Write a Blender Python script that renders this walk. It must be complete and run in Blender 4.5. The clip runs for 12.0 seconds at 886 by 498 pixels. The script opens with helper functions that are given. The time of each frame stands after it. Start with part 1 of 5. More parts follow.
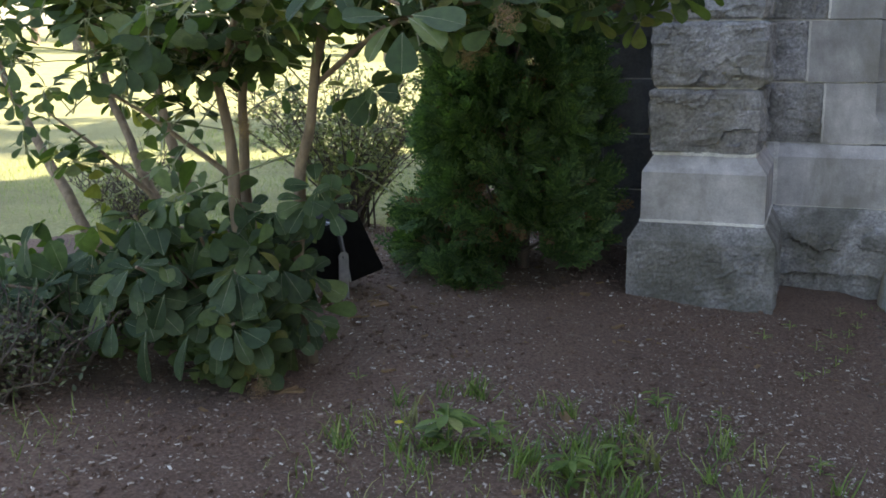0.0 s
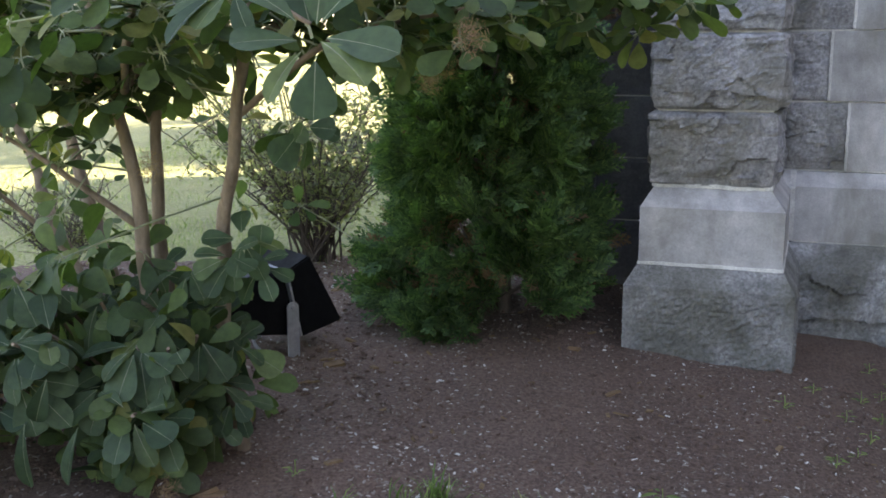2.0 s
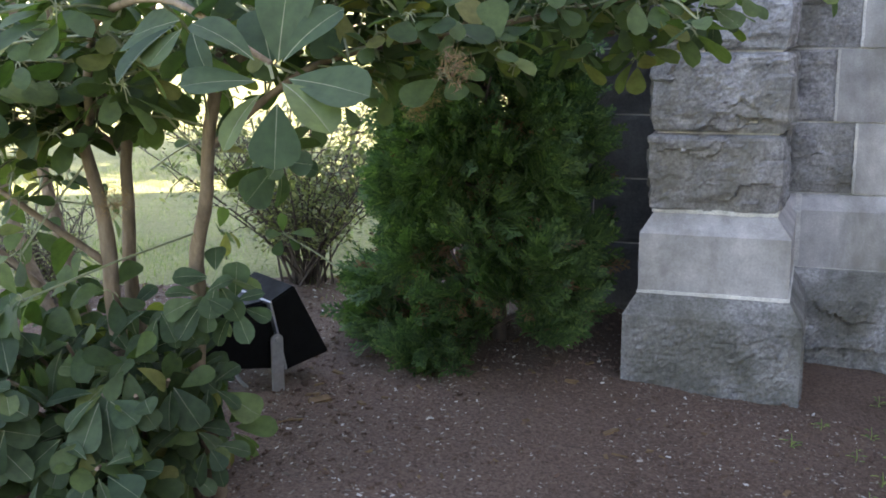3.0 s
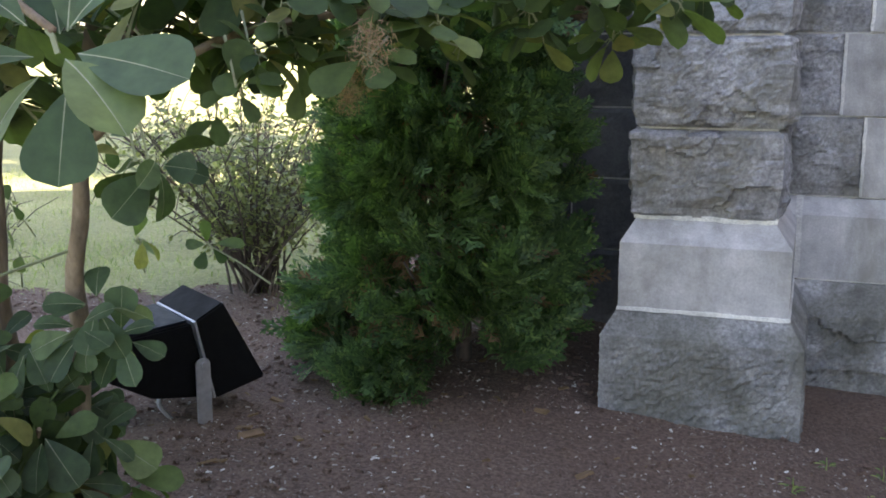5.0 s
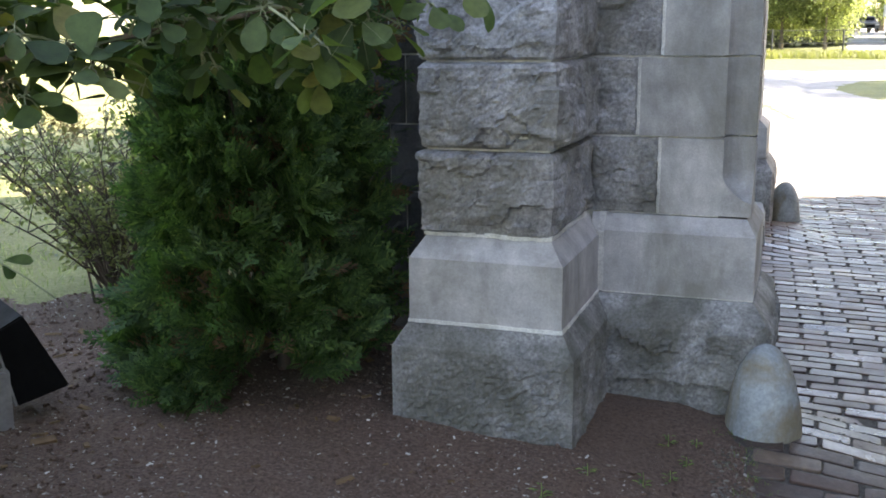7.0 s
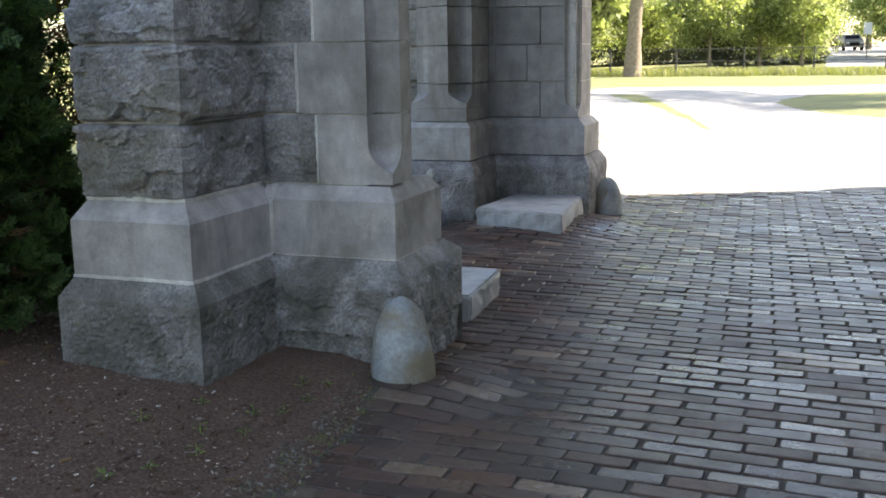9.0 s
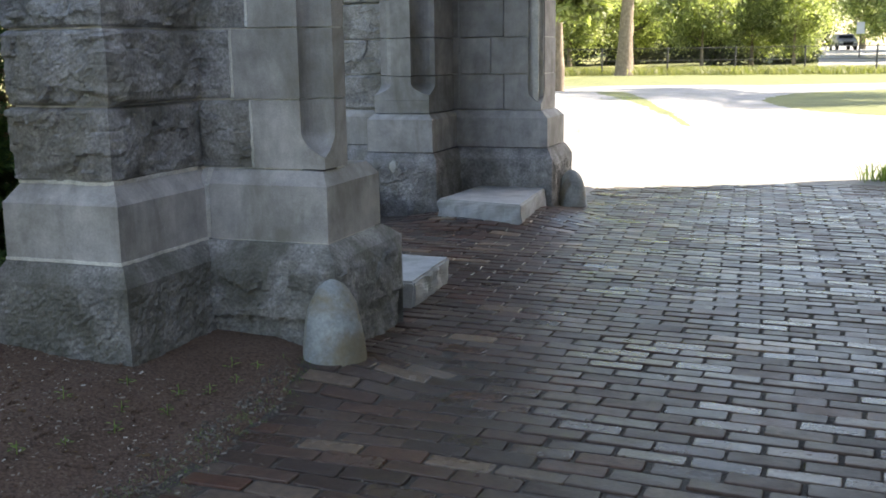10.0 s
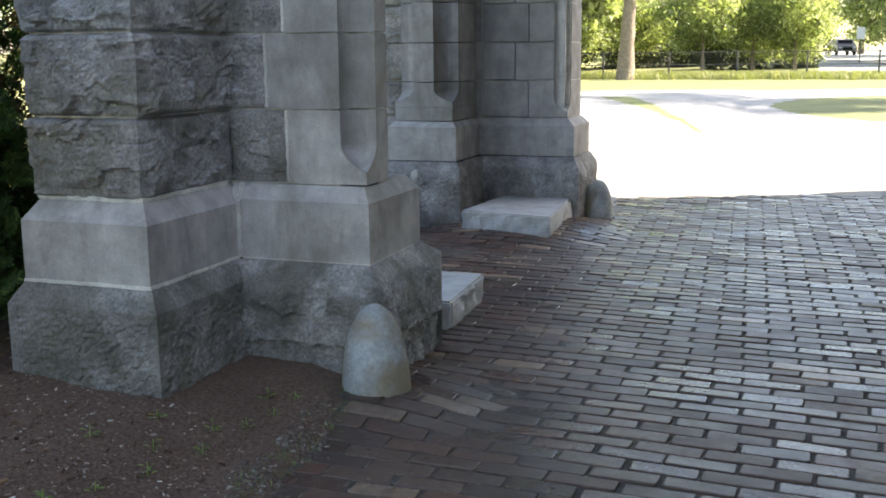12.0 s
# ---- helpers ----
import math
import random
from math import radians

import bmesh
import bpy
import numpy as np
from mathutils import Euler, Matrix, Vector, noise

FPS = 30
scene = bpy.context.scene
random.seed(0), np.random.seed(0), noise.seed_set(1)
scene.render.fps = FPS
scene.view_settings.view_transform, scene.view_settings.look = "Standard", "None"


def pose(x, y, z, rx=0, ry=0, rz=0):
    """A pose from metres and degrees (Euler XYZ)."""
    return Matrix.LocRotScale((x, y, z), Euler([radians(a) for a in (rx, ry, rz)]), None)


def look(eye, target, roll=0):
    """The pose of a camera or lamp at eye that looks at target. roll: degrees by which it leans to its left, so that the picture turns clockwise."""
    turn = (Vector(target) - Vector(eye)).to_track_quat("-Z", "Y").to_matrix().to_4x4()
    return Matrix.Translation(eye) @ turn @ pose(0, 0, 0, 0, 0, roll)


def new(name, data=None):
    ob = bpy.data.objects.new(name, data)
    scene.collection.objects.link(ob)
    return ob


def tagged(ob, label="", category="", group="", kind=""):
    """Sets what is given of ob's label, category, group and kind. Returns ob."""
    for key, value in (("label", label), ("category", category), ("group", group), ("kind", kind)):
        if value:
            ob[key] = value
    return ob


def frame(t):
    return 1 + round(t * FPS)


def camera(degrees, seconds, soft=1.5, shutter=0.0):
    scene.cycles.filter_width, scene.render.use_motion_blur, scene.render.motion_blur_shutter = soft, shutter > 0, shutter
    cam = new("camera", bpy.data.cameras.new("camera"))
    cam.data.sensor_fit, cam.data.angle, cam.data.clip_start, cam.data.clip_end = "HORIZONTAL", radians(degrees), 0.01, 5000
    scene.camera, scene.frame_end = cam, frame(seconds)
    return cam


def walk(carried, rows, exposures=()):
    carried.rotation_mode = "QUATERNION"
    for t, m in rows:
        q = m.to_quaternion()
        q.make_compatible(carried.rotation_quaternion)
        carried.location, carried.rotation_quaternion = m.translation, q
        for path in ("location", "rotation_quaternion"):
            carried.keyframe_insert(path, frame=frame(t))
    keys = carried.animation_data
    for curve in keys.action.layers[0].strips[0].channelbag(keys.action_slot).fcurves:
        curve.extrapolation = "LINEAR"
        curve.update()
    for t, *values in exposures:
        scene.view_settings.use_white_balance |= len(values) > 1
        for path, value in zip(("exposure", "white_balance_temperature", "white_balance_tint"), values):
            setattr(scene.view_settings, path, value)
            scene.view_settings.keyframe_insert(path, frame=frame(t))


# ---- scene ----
cam = camera(46.3, 12.0, soft=1.75)
PATH = [
    (0, (-0.102, -0.548, 1.471), (-0.509, 0.553, 1.222), -0.5),
    (0.5, (-0.102, -0.496, 1.490), (-0.505, 0.607, 1.240), -0.5),
    (1, (-0.136, -0.344, 1.480), (-0.538, 0.759, 1.231), -0.5),
    (1.5, (-0.199, -0.054, 1.480), (-0.599, 1.049, 1.229), -0.6),
    (2, (-0.242, 0.170, 1.517), (-0.643, 1.274, 1.269), -0.5),
    (2.5, (-0.272, 0.352, 1.567), (-0.671, 1.457, 1.321), -0.7),
    (2.7, (-0.268, 0.353, 1.571), (-0.671, 1.457, 1.331), -0.6),
    (4.5, (-0.281, 0.728, 1.527), (-0.676, 1.834, 1.277), -0.4),
    (5, (-0.313, 0.901, 1.529), (-0.707, 2.007, 1.279), -0.4),
    (5.5, (-0.217, 0.922, 1.546), (-0.609, 2.028, 1.297), -0.3),
    (6, (-0.059, 0.969, 1.550), (-0.450, 2.075, 1.299), -0.3),
    (6.5, (0.176, 0.989, 1.594), (-0.216, 2.095, 1.342), -0.3),
    (7, (0.459, 1.000, 1.617), (0.064, 2.105, 1.367), -0.4),
    (7.5, (0.834, 0.995, 1.646), (0.436, 2.099, 1.394), -0.4),
    (7.7, (0.991, 0.974, 1.640), (0.595, 2.078, 1.388), -0.4),
    (9.3, (2.171, 0.992, 1.429), (1.767, 2.100, 1.207), -0.9),
    (9.5, (2.235, 0.997, 1.422), (1.832, 2.104, 1.198), -0.8),
    (10, (2.316, 1.031, 1.388), (1.916, 2.140, 1.163), -0.8),
    (10.5, (2.378, 0.992, 1.389), (1.982, 2.103, 1.169), -0.6),
    (11, (2.389, 0.997, 1.382), (1.995, 2.109, 1.162), -0.6),
    (11.5, (2.253, 1.083, 1.382), (1.858, 2.194, 1.160), -0.5),
    (12, (1.993, 1.259, 1.411), (1.598, 2.370, 1.189), -0.5),
]
EXPOSURE = 1.5
EXPOSURES = [  # seconds, stops over EXPOSURE, tint
    (0, 0.62, 16), (0.5, 0.76, 17), (1.5, 0.97, 19), (2.0, 1.08, 20), (2.5, 1.22, 20), (5.0, 1.32, 21), (5.5, 1.4, 21), (6.0, 1.42, 21), (6.5, 1.28, 17), (7.5, 0.82, 16),
    (9.5, 0.55, 12), (10.5, 0.46, 12), (11.0, 0.64, 13), (11.5, 0.66, 13), (12, 0.68, 12),
]
walk(cam, [(t, look(eye, target, roll)) for t, eye, target, roll in PATH], exposures=[(t, EXPOSURE + e, 7750, tint) for t, e, tint in EXPOSURES])

# ---- light ----
SUN_AZ, SUN_EL = 63.0, 42.0
world = bpy.data.worlds.new("sky")
world.use_nodes = True
scene.world = world
wn = world.node_tree.nodes
sky = wn.new("ShaderNodeTexSky")
sky.sky_type, sky.sun_disc = "NISHITA", False
sky.sun_elevation, sky.sun_rotation = radians(SUN_EL), radians(SUN_AZ)
sky.air_density, sky.dust_density, sky.ozone_density = 1.0, 1.2, 1.0
wn["Background"].inputs["Strength"].default_value = 0.15
world.node_tree.links.new(sky.outputs[0], wn["Background"].inputs["Color"])
sun_data = bpy.data.lights.new("sun", "SUN")
sun_data.energy, sun_data.angle, sun_data.color = 5.0, radians(0.6), (1.0, 0.97, 0.92)
sun = new("sun", sun_data)
sd = Vector((math.sin(radians(SUN_AZ)) * math.cos(radians(SUN_EL)), math.cos(radians(SUN_AZ)) * math.cos(radians(SUN_EL)), math.sin(radians(SUN_EL))))
sun.matrix_world = look(sd * 60, (0, 0, 0))


# ---- materials ----
def material(name):
    m = bpy.data.materials.new(name)
    m.use_nodes = True
    nt = m.node_tree
    return m, nt, nt.nodes["Principled BSDF"]


def ramp(nt, src, stops, mode="LINEAR"):
    r = nt.nodes.new("ShaderNodeValToRGB")
    r.color_ramp.interpolation = mode
    el = r.color_ramp.elements
    while len(el) < len(stops):
        el.new(0.5)
    for e, (p, c) in zip(el, stops):
        e.position, e.color = p, (c[0], c[1], c[2], 1) if not isinstance(c, (int, float)) else (c, c, c, 1)
    nt.links.new(src, r.inputs[0])
    return r.outputs[0]


def noise_tex(nt, scale, detail=5.0, rough=0.55, stretch=None, distortion=0.0):
    n = nt.nodes.new("ShaderNodeTexNoise")
    n.inputs["Scale"].default_value, n.inputs["Detail"].default_value = scale, detail
    n.inputs["Roughness"].default_value, n.inputs["Distortion"].default_value = rough, distortion
    g = nt.nodes.new("ShaderNodeNewGeometry")
    if stretch:
        mp = nt.nodes.new("ShaderNodeMapping")
        mp.inputs["Scale"].default_value = stretch
        nt.links.new(g.outputs["Position"], mp.inputs["Vector"])
        nt.links.new(mp.outputs[0], n.inputs["Vector"])
    else:
        nt.links.new(g.outputs["Position"], n.inputs["Vector"])
    return n.outputs["Fac"]


def mix(nt, fac, a, b, blend="MIX"):
    n = nt.nodes.new("ShaderNodeMix")
    n.data_type, n.blend_type = "RGBA", blend
    for socket, v in ((n.inputs[0], fac), (n.inputs[6], a), (n.inputs[7], b)):
        if isinstance(v, (int, float)):
            socket.default_value = v
        elif isinstance(v, tuple):
            socket.default_value = (*v, 1)
        else:
            nt.links.new(v, socket)
    return n.outputs[2]


def bump(nt, bsdf, height, strength, distance):
    b = nt.nodes.new("ShaderNodeBump")
    b.inputs["Strength"].default_value, b.inputs["Distance"].default_value = strength, distance
    nt.links.new(height, b.inputs["Height"])
    nt.links.new(b.outputs[0], bsdf.inputs["Normal"])


def piece_random(nt, island=False):
    if island:
        return nt.nodes.new("ShaderNodeNewGeometry").outputs["Random Per Island"]
    return nt.nodes.new("ShaderNodeObjectInfo").outputs["Random"]


def stone_material(name, dark, light, rough=0.85, grain=90.0, bump_h=0.004, stain=(0.12, 0.13, 0.09), fleck=(0.72, 1.12), run=0.16, spread=(0.52, 0.68)):
    m, nt, b = material(name)
    big = ramp(nt, noise_tex(nt, 6.0, 8.0, 0.68), [(0.34, dark), (0.66, light)])
    fine = ramp(nt, noise_tex(nt, grain, 4.0, 0.7), [(0.3, fleck[0]), (0.7, fleck[1])])
    col = mix(nt, 1.0, big, fine, "MULTIPLY")
    streak = ramp(nt, noise_tex(nt, 9.0, 6.0, 0.7, (1.0, 1.0, run), 0.4), [(0.35, 0.85), (0.62, 1.05)])
    col = mix(nt, 1.0, col, streak, "MULTIPLY")
    tone = ramp(nt, piece_random(nt), [(0, 0.82), (1, 1.12)])
    col = mix(nt, 1.0, col, tone, "MULTIPLY")
    st = ramp(nt, noise_tex(nt, 2.3, 7.0, 0.65, (1.0, 1.0, 0.6), 0.6), [(spread[0], 0.0), (spread[1], 0.6)])
    col = mix(nt, st, col, stain)
    nt.links.new(col, b.inputs["Base Color"])
    b.inputs["Roughness"].default_value = rough
    bump(nt, b, noise_tex(nt, grain * 0.7, 6.0, 0.7), 0.7, bump_h)
    return m


M_ROCK = stone_material("rock faced granite", (0.19, 0.183, 0.186), (0.50, 0.483, 0.487), 0.88, 70.0, 0.012, (0.13, 0.122, 0.095), (0.5, 1.32), 1.3, (0.46, 0.64))
M_PLINTH = stone_material("algae stained rough granite", (0.18, 0.175, 0.172), (0.47, 0.46, 0.455), 0.88, 70.0, 0.011, (0.085, 0.082, 0.055), (0.5, 1.3), 1.0, (0.42, 0.60))
M_ASHLAR = stone_material("dressed limestone", (0.30, 0.287, 0.282), (0.485, 0.466, 0.458), 0.8, 130.0, 0.0016, (0.17, 0.158, 0.13), (0.84, 1.08), 0.16, (0.48, 0.64))
M_DARKSTONE = stone_material("darker wall stone", (0.085, 0.087, 0.095), (0.15, 0.152, 0.16), 0.85, 90.0, 0.003, (0.06, 0.062, 0.055))
M_SLAB = stone_material("granite slab", (0.44, 0.44, 0.445), (0.62, 0.62, 0.62), 0.65, 120.0, 0.003)
M_GUARD = stone_material("weathered guard stone", (0.29, 0.315, 0.325), (0.46, 0.49, 0.50), 0.85, 60.0, 0.005, (0.22, 0.15, 0.05), (0.7, 1.12), 0.6, (0.465, 0.57))
M_MORTAR = stone_material("lime mortar", (0.50, 0.485, 0.46), (0.78, 0.76, 0.72), 0.95, 120.0, 0.003)


def brick_material(name, island):
    m, nt, b = material(name)
    r = piece_random(nt, island)
    base = ramp(nt, r, [(0.0, (0.045, 0.029, 0.024)), (0.2, (0.098, 0.053, 0.039)), (0.4, (0.062, 0.041, 0.034)), (0.6, (0.104, 0.066, 0.05)), (0.8, (0.115, 0.055, 0.038)), (0.93, (0.118, 0.088, 0.072)), (1.0, (0.27, 0.18, 0.12))])
    wear = ramp(nt, noise_tex(nt, 26.0, 6.0, 0.7), [(0.3, 0.6), (0.72, 1.35)])
    col = mix(nt, 1.0, base, wear, "MULTIPLY")
    dirt = ramp(nt, noise_tex(nt, 1.7, 6.0, 0.65), [(0.45, 0.0), (0.75, 0.5)])
    col = mix(nt, dirt, col, (0.085, 0.068, 0.056))
    nt.links.new(col, b.inputs["Base Color"])
    shift = nt.nodes.new("ShaderNodeMath")
    shift.operation = "MULTIPLY_ADD"
    nt.links.new(r, shift.inputs[0])
    shift.inputs[1].default_value, shift.inputs[2].default_value = 7.31, 0.0
    part_of = nt.nodes.new("ShaderNodeMath")
    part_of.operation = "FRACT"
    nt.links.new(shift.outputs[0], part_of.inputs[0])
    ro = mix(nt, 0.5, ramp(nt, noise_tex(nt, 9.0, 5.0, 0.6), [(0.3, 0.2), (0.7, 0.5)]), ramp(nt, part_of.outputs[0], [(0.0, 0.1), (0.3, 0.34), (1.0, 0.62)]))
    nt.links.new(ro, b.inputs["Roughness"])
    b.inputs["Specular IOR Level"].default_value = 0.32
    bump(nt, b, noise_tex(nt, 60.0, 6.0, 0.65), 0.5, 0.003)
    return m


M_BRICK = brick_material("worn paving brick", False)
M_BRICKS = brick_material("worn paving bricks", True)


def ground_material(name, stops, scale, speck=None, rough=0.95, bump_h=0.02):
    m, nt, b = material(name)
    col = ramp(nt, noise_tex(nt, scale, 8.0, 0.7), stops)
    patch = ramp(nt, noise_tex(nt, 0.9, 5.0, 0.6), [(0.3, 0.75), (0.7, 1.2)])
    col = mix(nt, 1.0, col, patch, "MULTIPLY")
    if speck:
        sp = ramp(nt, noise_tex(nt, scale * 2.4, 3.0, 0.6), [(0.66, 0.0), (0.72, 1.0)])
        col = mix(nt, sp, col, speck)
    nt.links.new(col, b.inputs["Base Color"])
    b.inputs["Roughness"].default_value = rough
    bump(nt, b, noise_tex(nt, scale * 1.5, 8.0, 0.75), 0.9, bump_h)
    return m


M_MULCH = ground_material("bark mulch", [(0.3, (0.055, 0.034, 0.025)), (0.5, (0.152, 0.094, 0.067)), (0.75, (0.272, 0.187, 0.142))], 70.0, (0.40, 0.34, 0.29), bump_h=0.013)
M_LAWN = ground_material("mown lawn", [(0.3, (0.15, 0.16, 0.056)), (0.55, (0.27, 0.272, 0.112)), (0.8, (0.45, 0.41, 0.22))], 40.0)
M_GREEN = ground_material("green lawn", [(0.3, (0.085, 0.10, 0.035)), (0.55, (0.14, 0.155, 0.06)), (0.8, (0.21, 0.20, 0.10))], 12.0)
M_DRIVE = ground_material("pale gravel drive", [(0.3, (0.22, 0.217, 0.21)), (0.7, (0.37, 0.362, 0.35))], 30.0)
M_SAND = ground_material("sand between bricks", [(0.3, (0.065, 0.056, 0.048)), (0.7, (0.16, 0.14, 0.12))], 60.0)


def leaf_material(name, dark, light, under=None, rough=0.5, trans=0.35, island=True):
    m, nt, b = material(name)
    r = piece_random(nt, island)
    col = ramp(nt, r, [(0.0, dark), (0.85, light), (1.0, under or light)])
    blotch = ramp(nt, noise_tex(nt, 35.0, 4.0, 0.6), [(0.3, 0.75), (0.7, 1.2)])
    col = mix(nt, 1.0, col, blotch, "MULTIPLY")
    nt.links.new(col, b.inputs["Base Color"])
    b.inputs["Roughness"].default_value = rough
    t = nt.nodes.new("ShaderNodeBsdfTranslucent")
    bright = mix(nt, 1.0, col, (1.5, 1.7, 0.7), "MULTIPLY")
    nt.links.new(bright, t.inputs["Color"])
    mx = nt.nodes.new("ShaderNodeMixShader")
    mx.inputs[0].default_value = trans
    nt.links.new(b.outputs[0], mx.inputs[1])
    nt.links.new(t.outputs[0], mx.inputs[2])
    nt.links.new(mx.outputs[0], nt.nodes["Material Output"].inputs["Surface"])
    return m


M_LEAF = leaf_material("broad bush leaf", (0.032, 0.062, 0.021), (0.10, 0.15, 0.05), (0.22, 0.21, 0.07), 0.65, 0.4)
M_LEAF_OB = leaf_material("broad bush leaf single", (0.028, 0.057, 0.026), (0.066, 0.106, 0.05), (0.13, 0.17, 0.06), 0.7, 0.34, False)
M_VEIN = leaf_material("leaf midrib", (0.22, 0.25, 0.14), (0.26, 0.28, 0.16), None, 0.5, 0.1, False)
M_CEDAR = leaf_material("arborvitae spray", (0.026, 0.066, 0.022), (0.092, 0.175, 0.056), (0.16, 0.24, 0.075), 0.6, 0.3)
M_DRY = leaf_material("dry brown spray", (0.14, 0.085, 0.045), (0.24, 0.15, 0.085), None, 0.8, 0.2)
M_SMALLLEAF = leaf_material("small shrub leaf", (0.10, 0.12, 0.06), (0.24, 0.26, 0.14), (0.38, 0.37, 0.22), 0.5, 0.45)
M_DIMLEAF = leaf_material("small dark shrub leaf", (0.045, 0.06, 0.03), (0.11, 0.13, 0.065), (0.2, 0.2, 0.11), 0.55, 0.35)
# far paler than real foliage: sun glare and haze are in the colour
M_FARLEAF = leaf_material("far tree leaf paled for sun and haze", (0.13, 0.145, 0.08), (0.37, 0.395, 0.23), (0.60, 0.60, 0.46), 0.45, 0.55)
M_GRASS = leaf_material("grass blade", (0.11, 0.17, 0.05), (0.25, 0.31, 0.11), (0.4, 0.38, 0.2), 0.5, 0.4)
M_WEED = leaf_material("fresh weed leaf", (0.07, 0.125, 0.035), (0.18, 0.27, 0.075), (0.30, 0.33, 0.13), 0.5, 0.4)
M_HAY = leaf_material("dry tall grass", (0.12, 0.14, 0.05), (0.24, 0.24, 0.11), (0.38, 0.34, 0.2), 0.6, 0.35)
# the shade under the woodland is put into this dark leaf colour
M_UNDER = leaf_material("undergrowth leaf darkened for shade", (0.035, 0.05, 0.02), (0.08, 0.10, 0.04), (0.13, 0.14, 0.06), 0.6, 0.3)
M_PLUME = leaf_material("dried flower plume", (0.22, 0.14, 0.09), (0.34, 0.23, 0.15), None, 0.9, 0.3)


def bark_material(name, dark, light):
    m, nt, b = material(name)
    col = ramp(nt, noise_tex(nt, 30.0, 7.0, 0.65, (1, 1, 0.18)), [(0.3, dark), (0.7, light)])
    patch = ramp(nt, noise_tex(nt, 7.0, 5.0, 0.6), [(0.35, 0.75), (0.7, 1.25)])
    nt.links.new(mix(nt, 1.0, col, patch, "MULTIPLY"), b.inputs["Base Color"])
    b.inputs["Roughness"].default_value = 0.9
    bump(nt, b, noise_tex(nt, 45.0, 7.0, 0.7, (1, 1, 0.2)), 0.8, 0.008)
    return m


M_BARK = bark_material("grey brown bark", (0.14, 0.098, 0.066), (0.33, 0.25, 0.175))
M_TWIG = bark_material("dark twig bark", (0.05, 0.04, 0.03), (0.13, 0.10, 0.08))
M_TREEBARK = bark_material("tree bark", (0.13, 0.10, 0.075), (0.27, 0.22, 0.17))


def plain(name, color, rough=0.5, metal=0.0, grain=40.0):
    m, nt, b = material(name)
    v = ramp(nt, noise_tex(nt, grain, 5.0, 0.65), [(0.3, 0.8), (0.7, 1.15)])
    nt.links.new(mix(nt, 1.0, color, v, "MULTIPLY"), b.inputs["Base Color"])
    ro = ramp(nt, noise_tex(nt, grain * 0.4, 4.0, 0.6), [(0.3, max(0.02, rough - 0.1)), (0.7, min(1.0, rough + 0.12))])
    nt.links.new(ro, b.inputs["Roughness"])
    b.inputs["Metallic"].default_value = metal
    return m


M_BLACK = plain("black powder coat", (0.006, 0.006, 0.006), 0.75)
M_BLACK.node_tree.nodes["Principled BSDF"].inputs["Specular IOR Level"].default_value = 0.12
M_STEEL = plain("galvanised steel", (0.42, 0.42, 0.42), 0.5, 0.6)
M_GLASS = plain("lamp glass", (0.012, 0.014, 0.018), 0.45, 0.0)
M_GLASS.node_tree.nodes["Principled BSDF"].inputs["Specular IOR Level"].default_value = 0.06
M_WHITE = plain("white paint", (0.72, 0.72, 0.72), 0.4)
M_SILVER = plain("dull silver car paint", (0.11, 0.115, 0.12), 0.35, 0.3)
M_IRON = plain("dark fence iron", (0.05, 0.05, 0.045), 0.6)
M_CHIP = leaf_material("pale wood chip", (0.20, 0.155, 0.125), (0.44, 0.38, 0.33), (0.78, 0.74, 0.68), 0.9, 0.0)
M_GRIT = leaf_material("crumbled mortar grit", (0.07, 0.058, 0.045), (0.20, 0.17, 0.14), (0.36, 0.33, 0.29), 0.95, 0.0)
M_YELLOW = plain("yellow petal", (0.7, 0.55, 0.03), 0.6)
M_PLASTER = plain("dark vault plaster", (0.22, 0.21, 0.20), 0.9)


# ---- helpers for meshes ----
def mesh_ob(name, verts, faces, mat, parent=None, label="", smooth=False, mats=None):
    me = bpy.data.meshes.new(name)
    me.from_pydata([tuple(v) for v in verts], [], [tuple(f) for f in faces])
    for mm in (mats or [mat]):
        me.materials.append(mm)
    if smooth:
        me.polygons.foreach_set("use_smooth", [True] * len(me.polygons))
    me.update()
    ob = new(name, me)
    if parent is not None:
        ob.parent = parent
    if label:
        ob["label"] = label
    return ob


def part(name, bm, mat, parent, label="", smooth=False):
    me = bpy.data.meshes.new(name)
    bmesh.ops.recalc_face_normals(bm, faces=bm.faces)
    bm.to_mesh(me)
    bm.free()
    me.materials.append(mat)
    if smooth:
        me.polygons.foreach_set("use_smooth", [True] * len(me.polygons))
    ob = new(name, me)
    if parent is not None:
        ob.parent = parent
    if label:
        ob["label"] = label
    return ob


def thing(name, label, category, at=(0, 0, 0), group="", kind=""):
    ob = new(name)
    ob.empty_display_size = 0.1
    ob.location = at
    return tagged(ob, label, category, group, kind)


def box_bm(x0, x1, y0, y1, z0, z1, bevel=0.006, segments=1):
    bm = bmesh.new()
    bmesh.ops.create_cube(bm, size=1.0)
    for v in bm.verts:
        v.co = Vector(((x0 + x1) / 2 + v.co.x * (x1 - x0), (y0 + y1) / 2 + v.co.y * (y1 - y0), (z0 + z1) / 2 + v.co.z * (z1 - z0)))
    if bevel:
        bmesh.ops.bevel(bm, geom=bm.edges[:], offset=bevel, segments=segments, affect="EDGES", profile=0.6)
    return bm


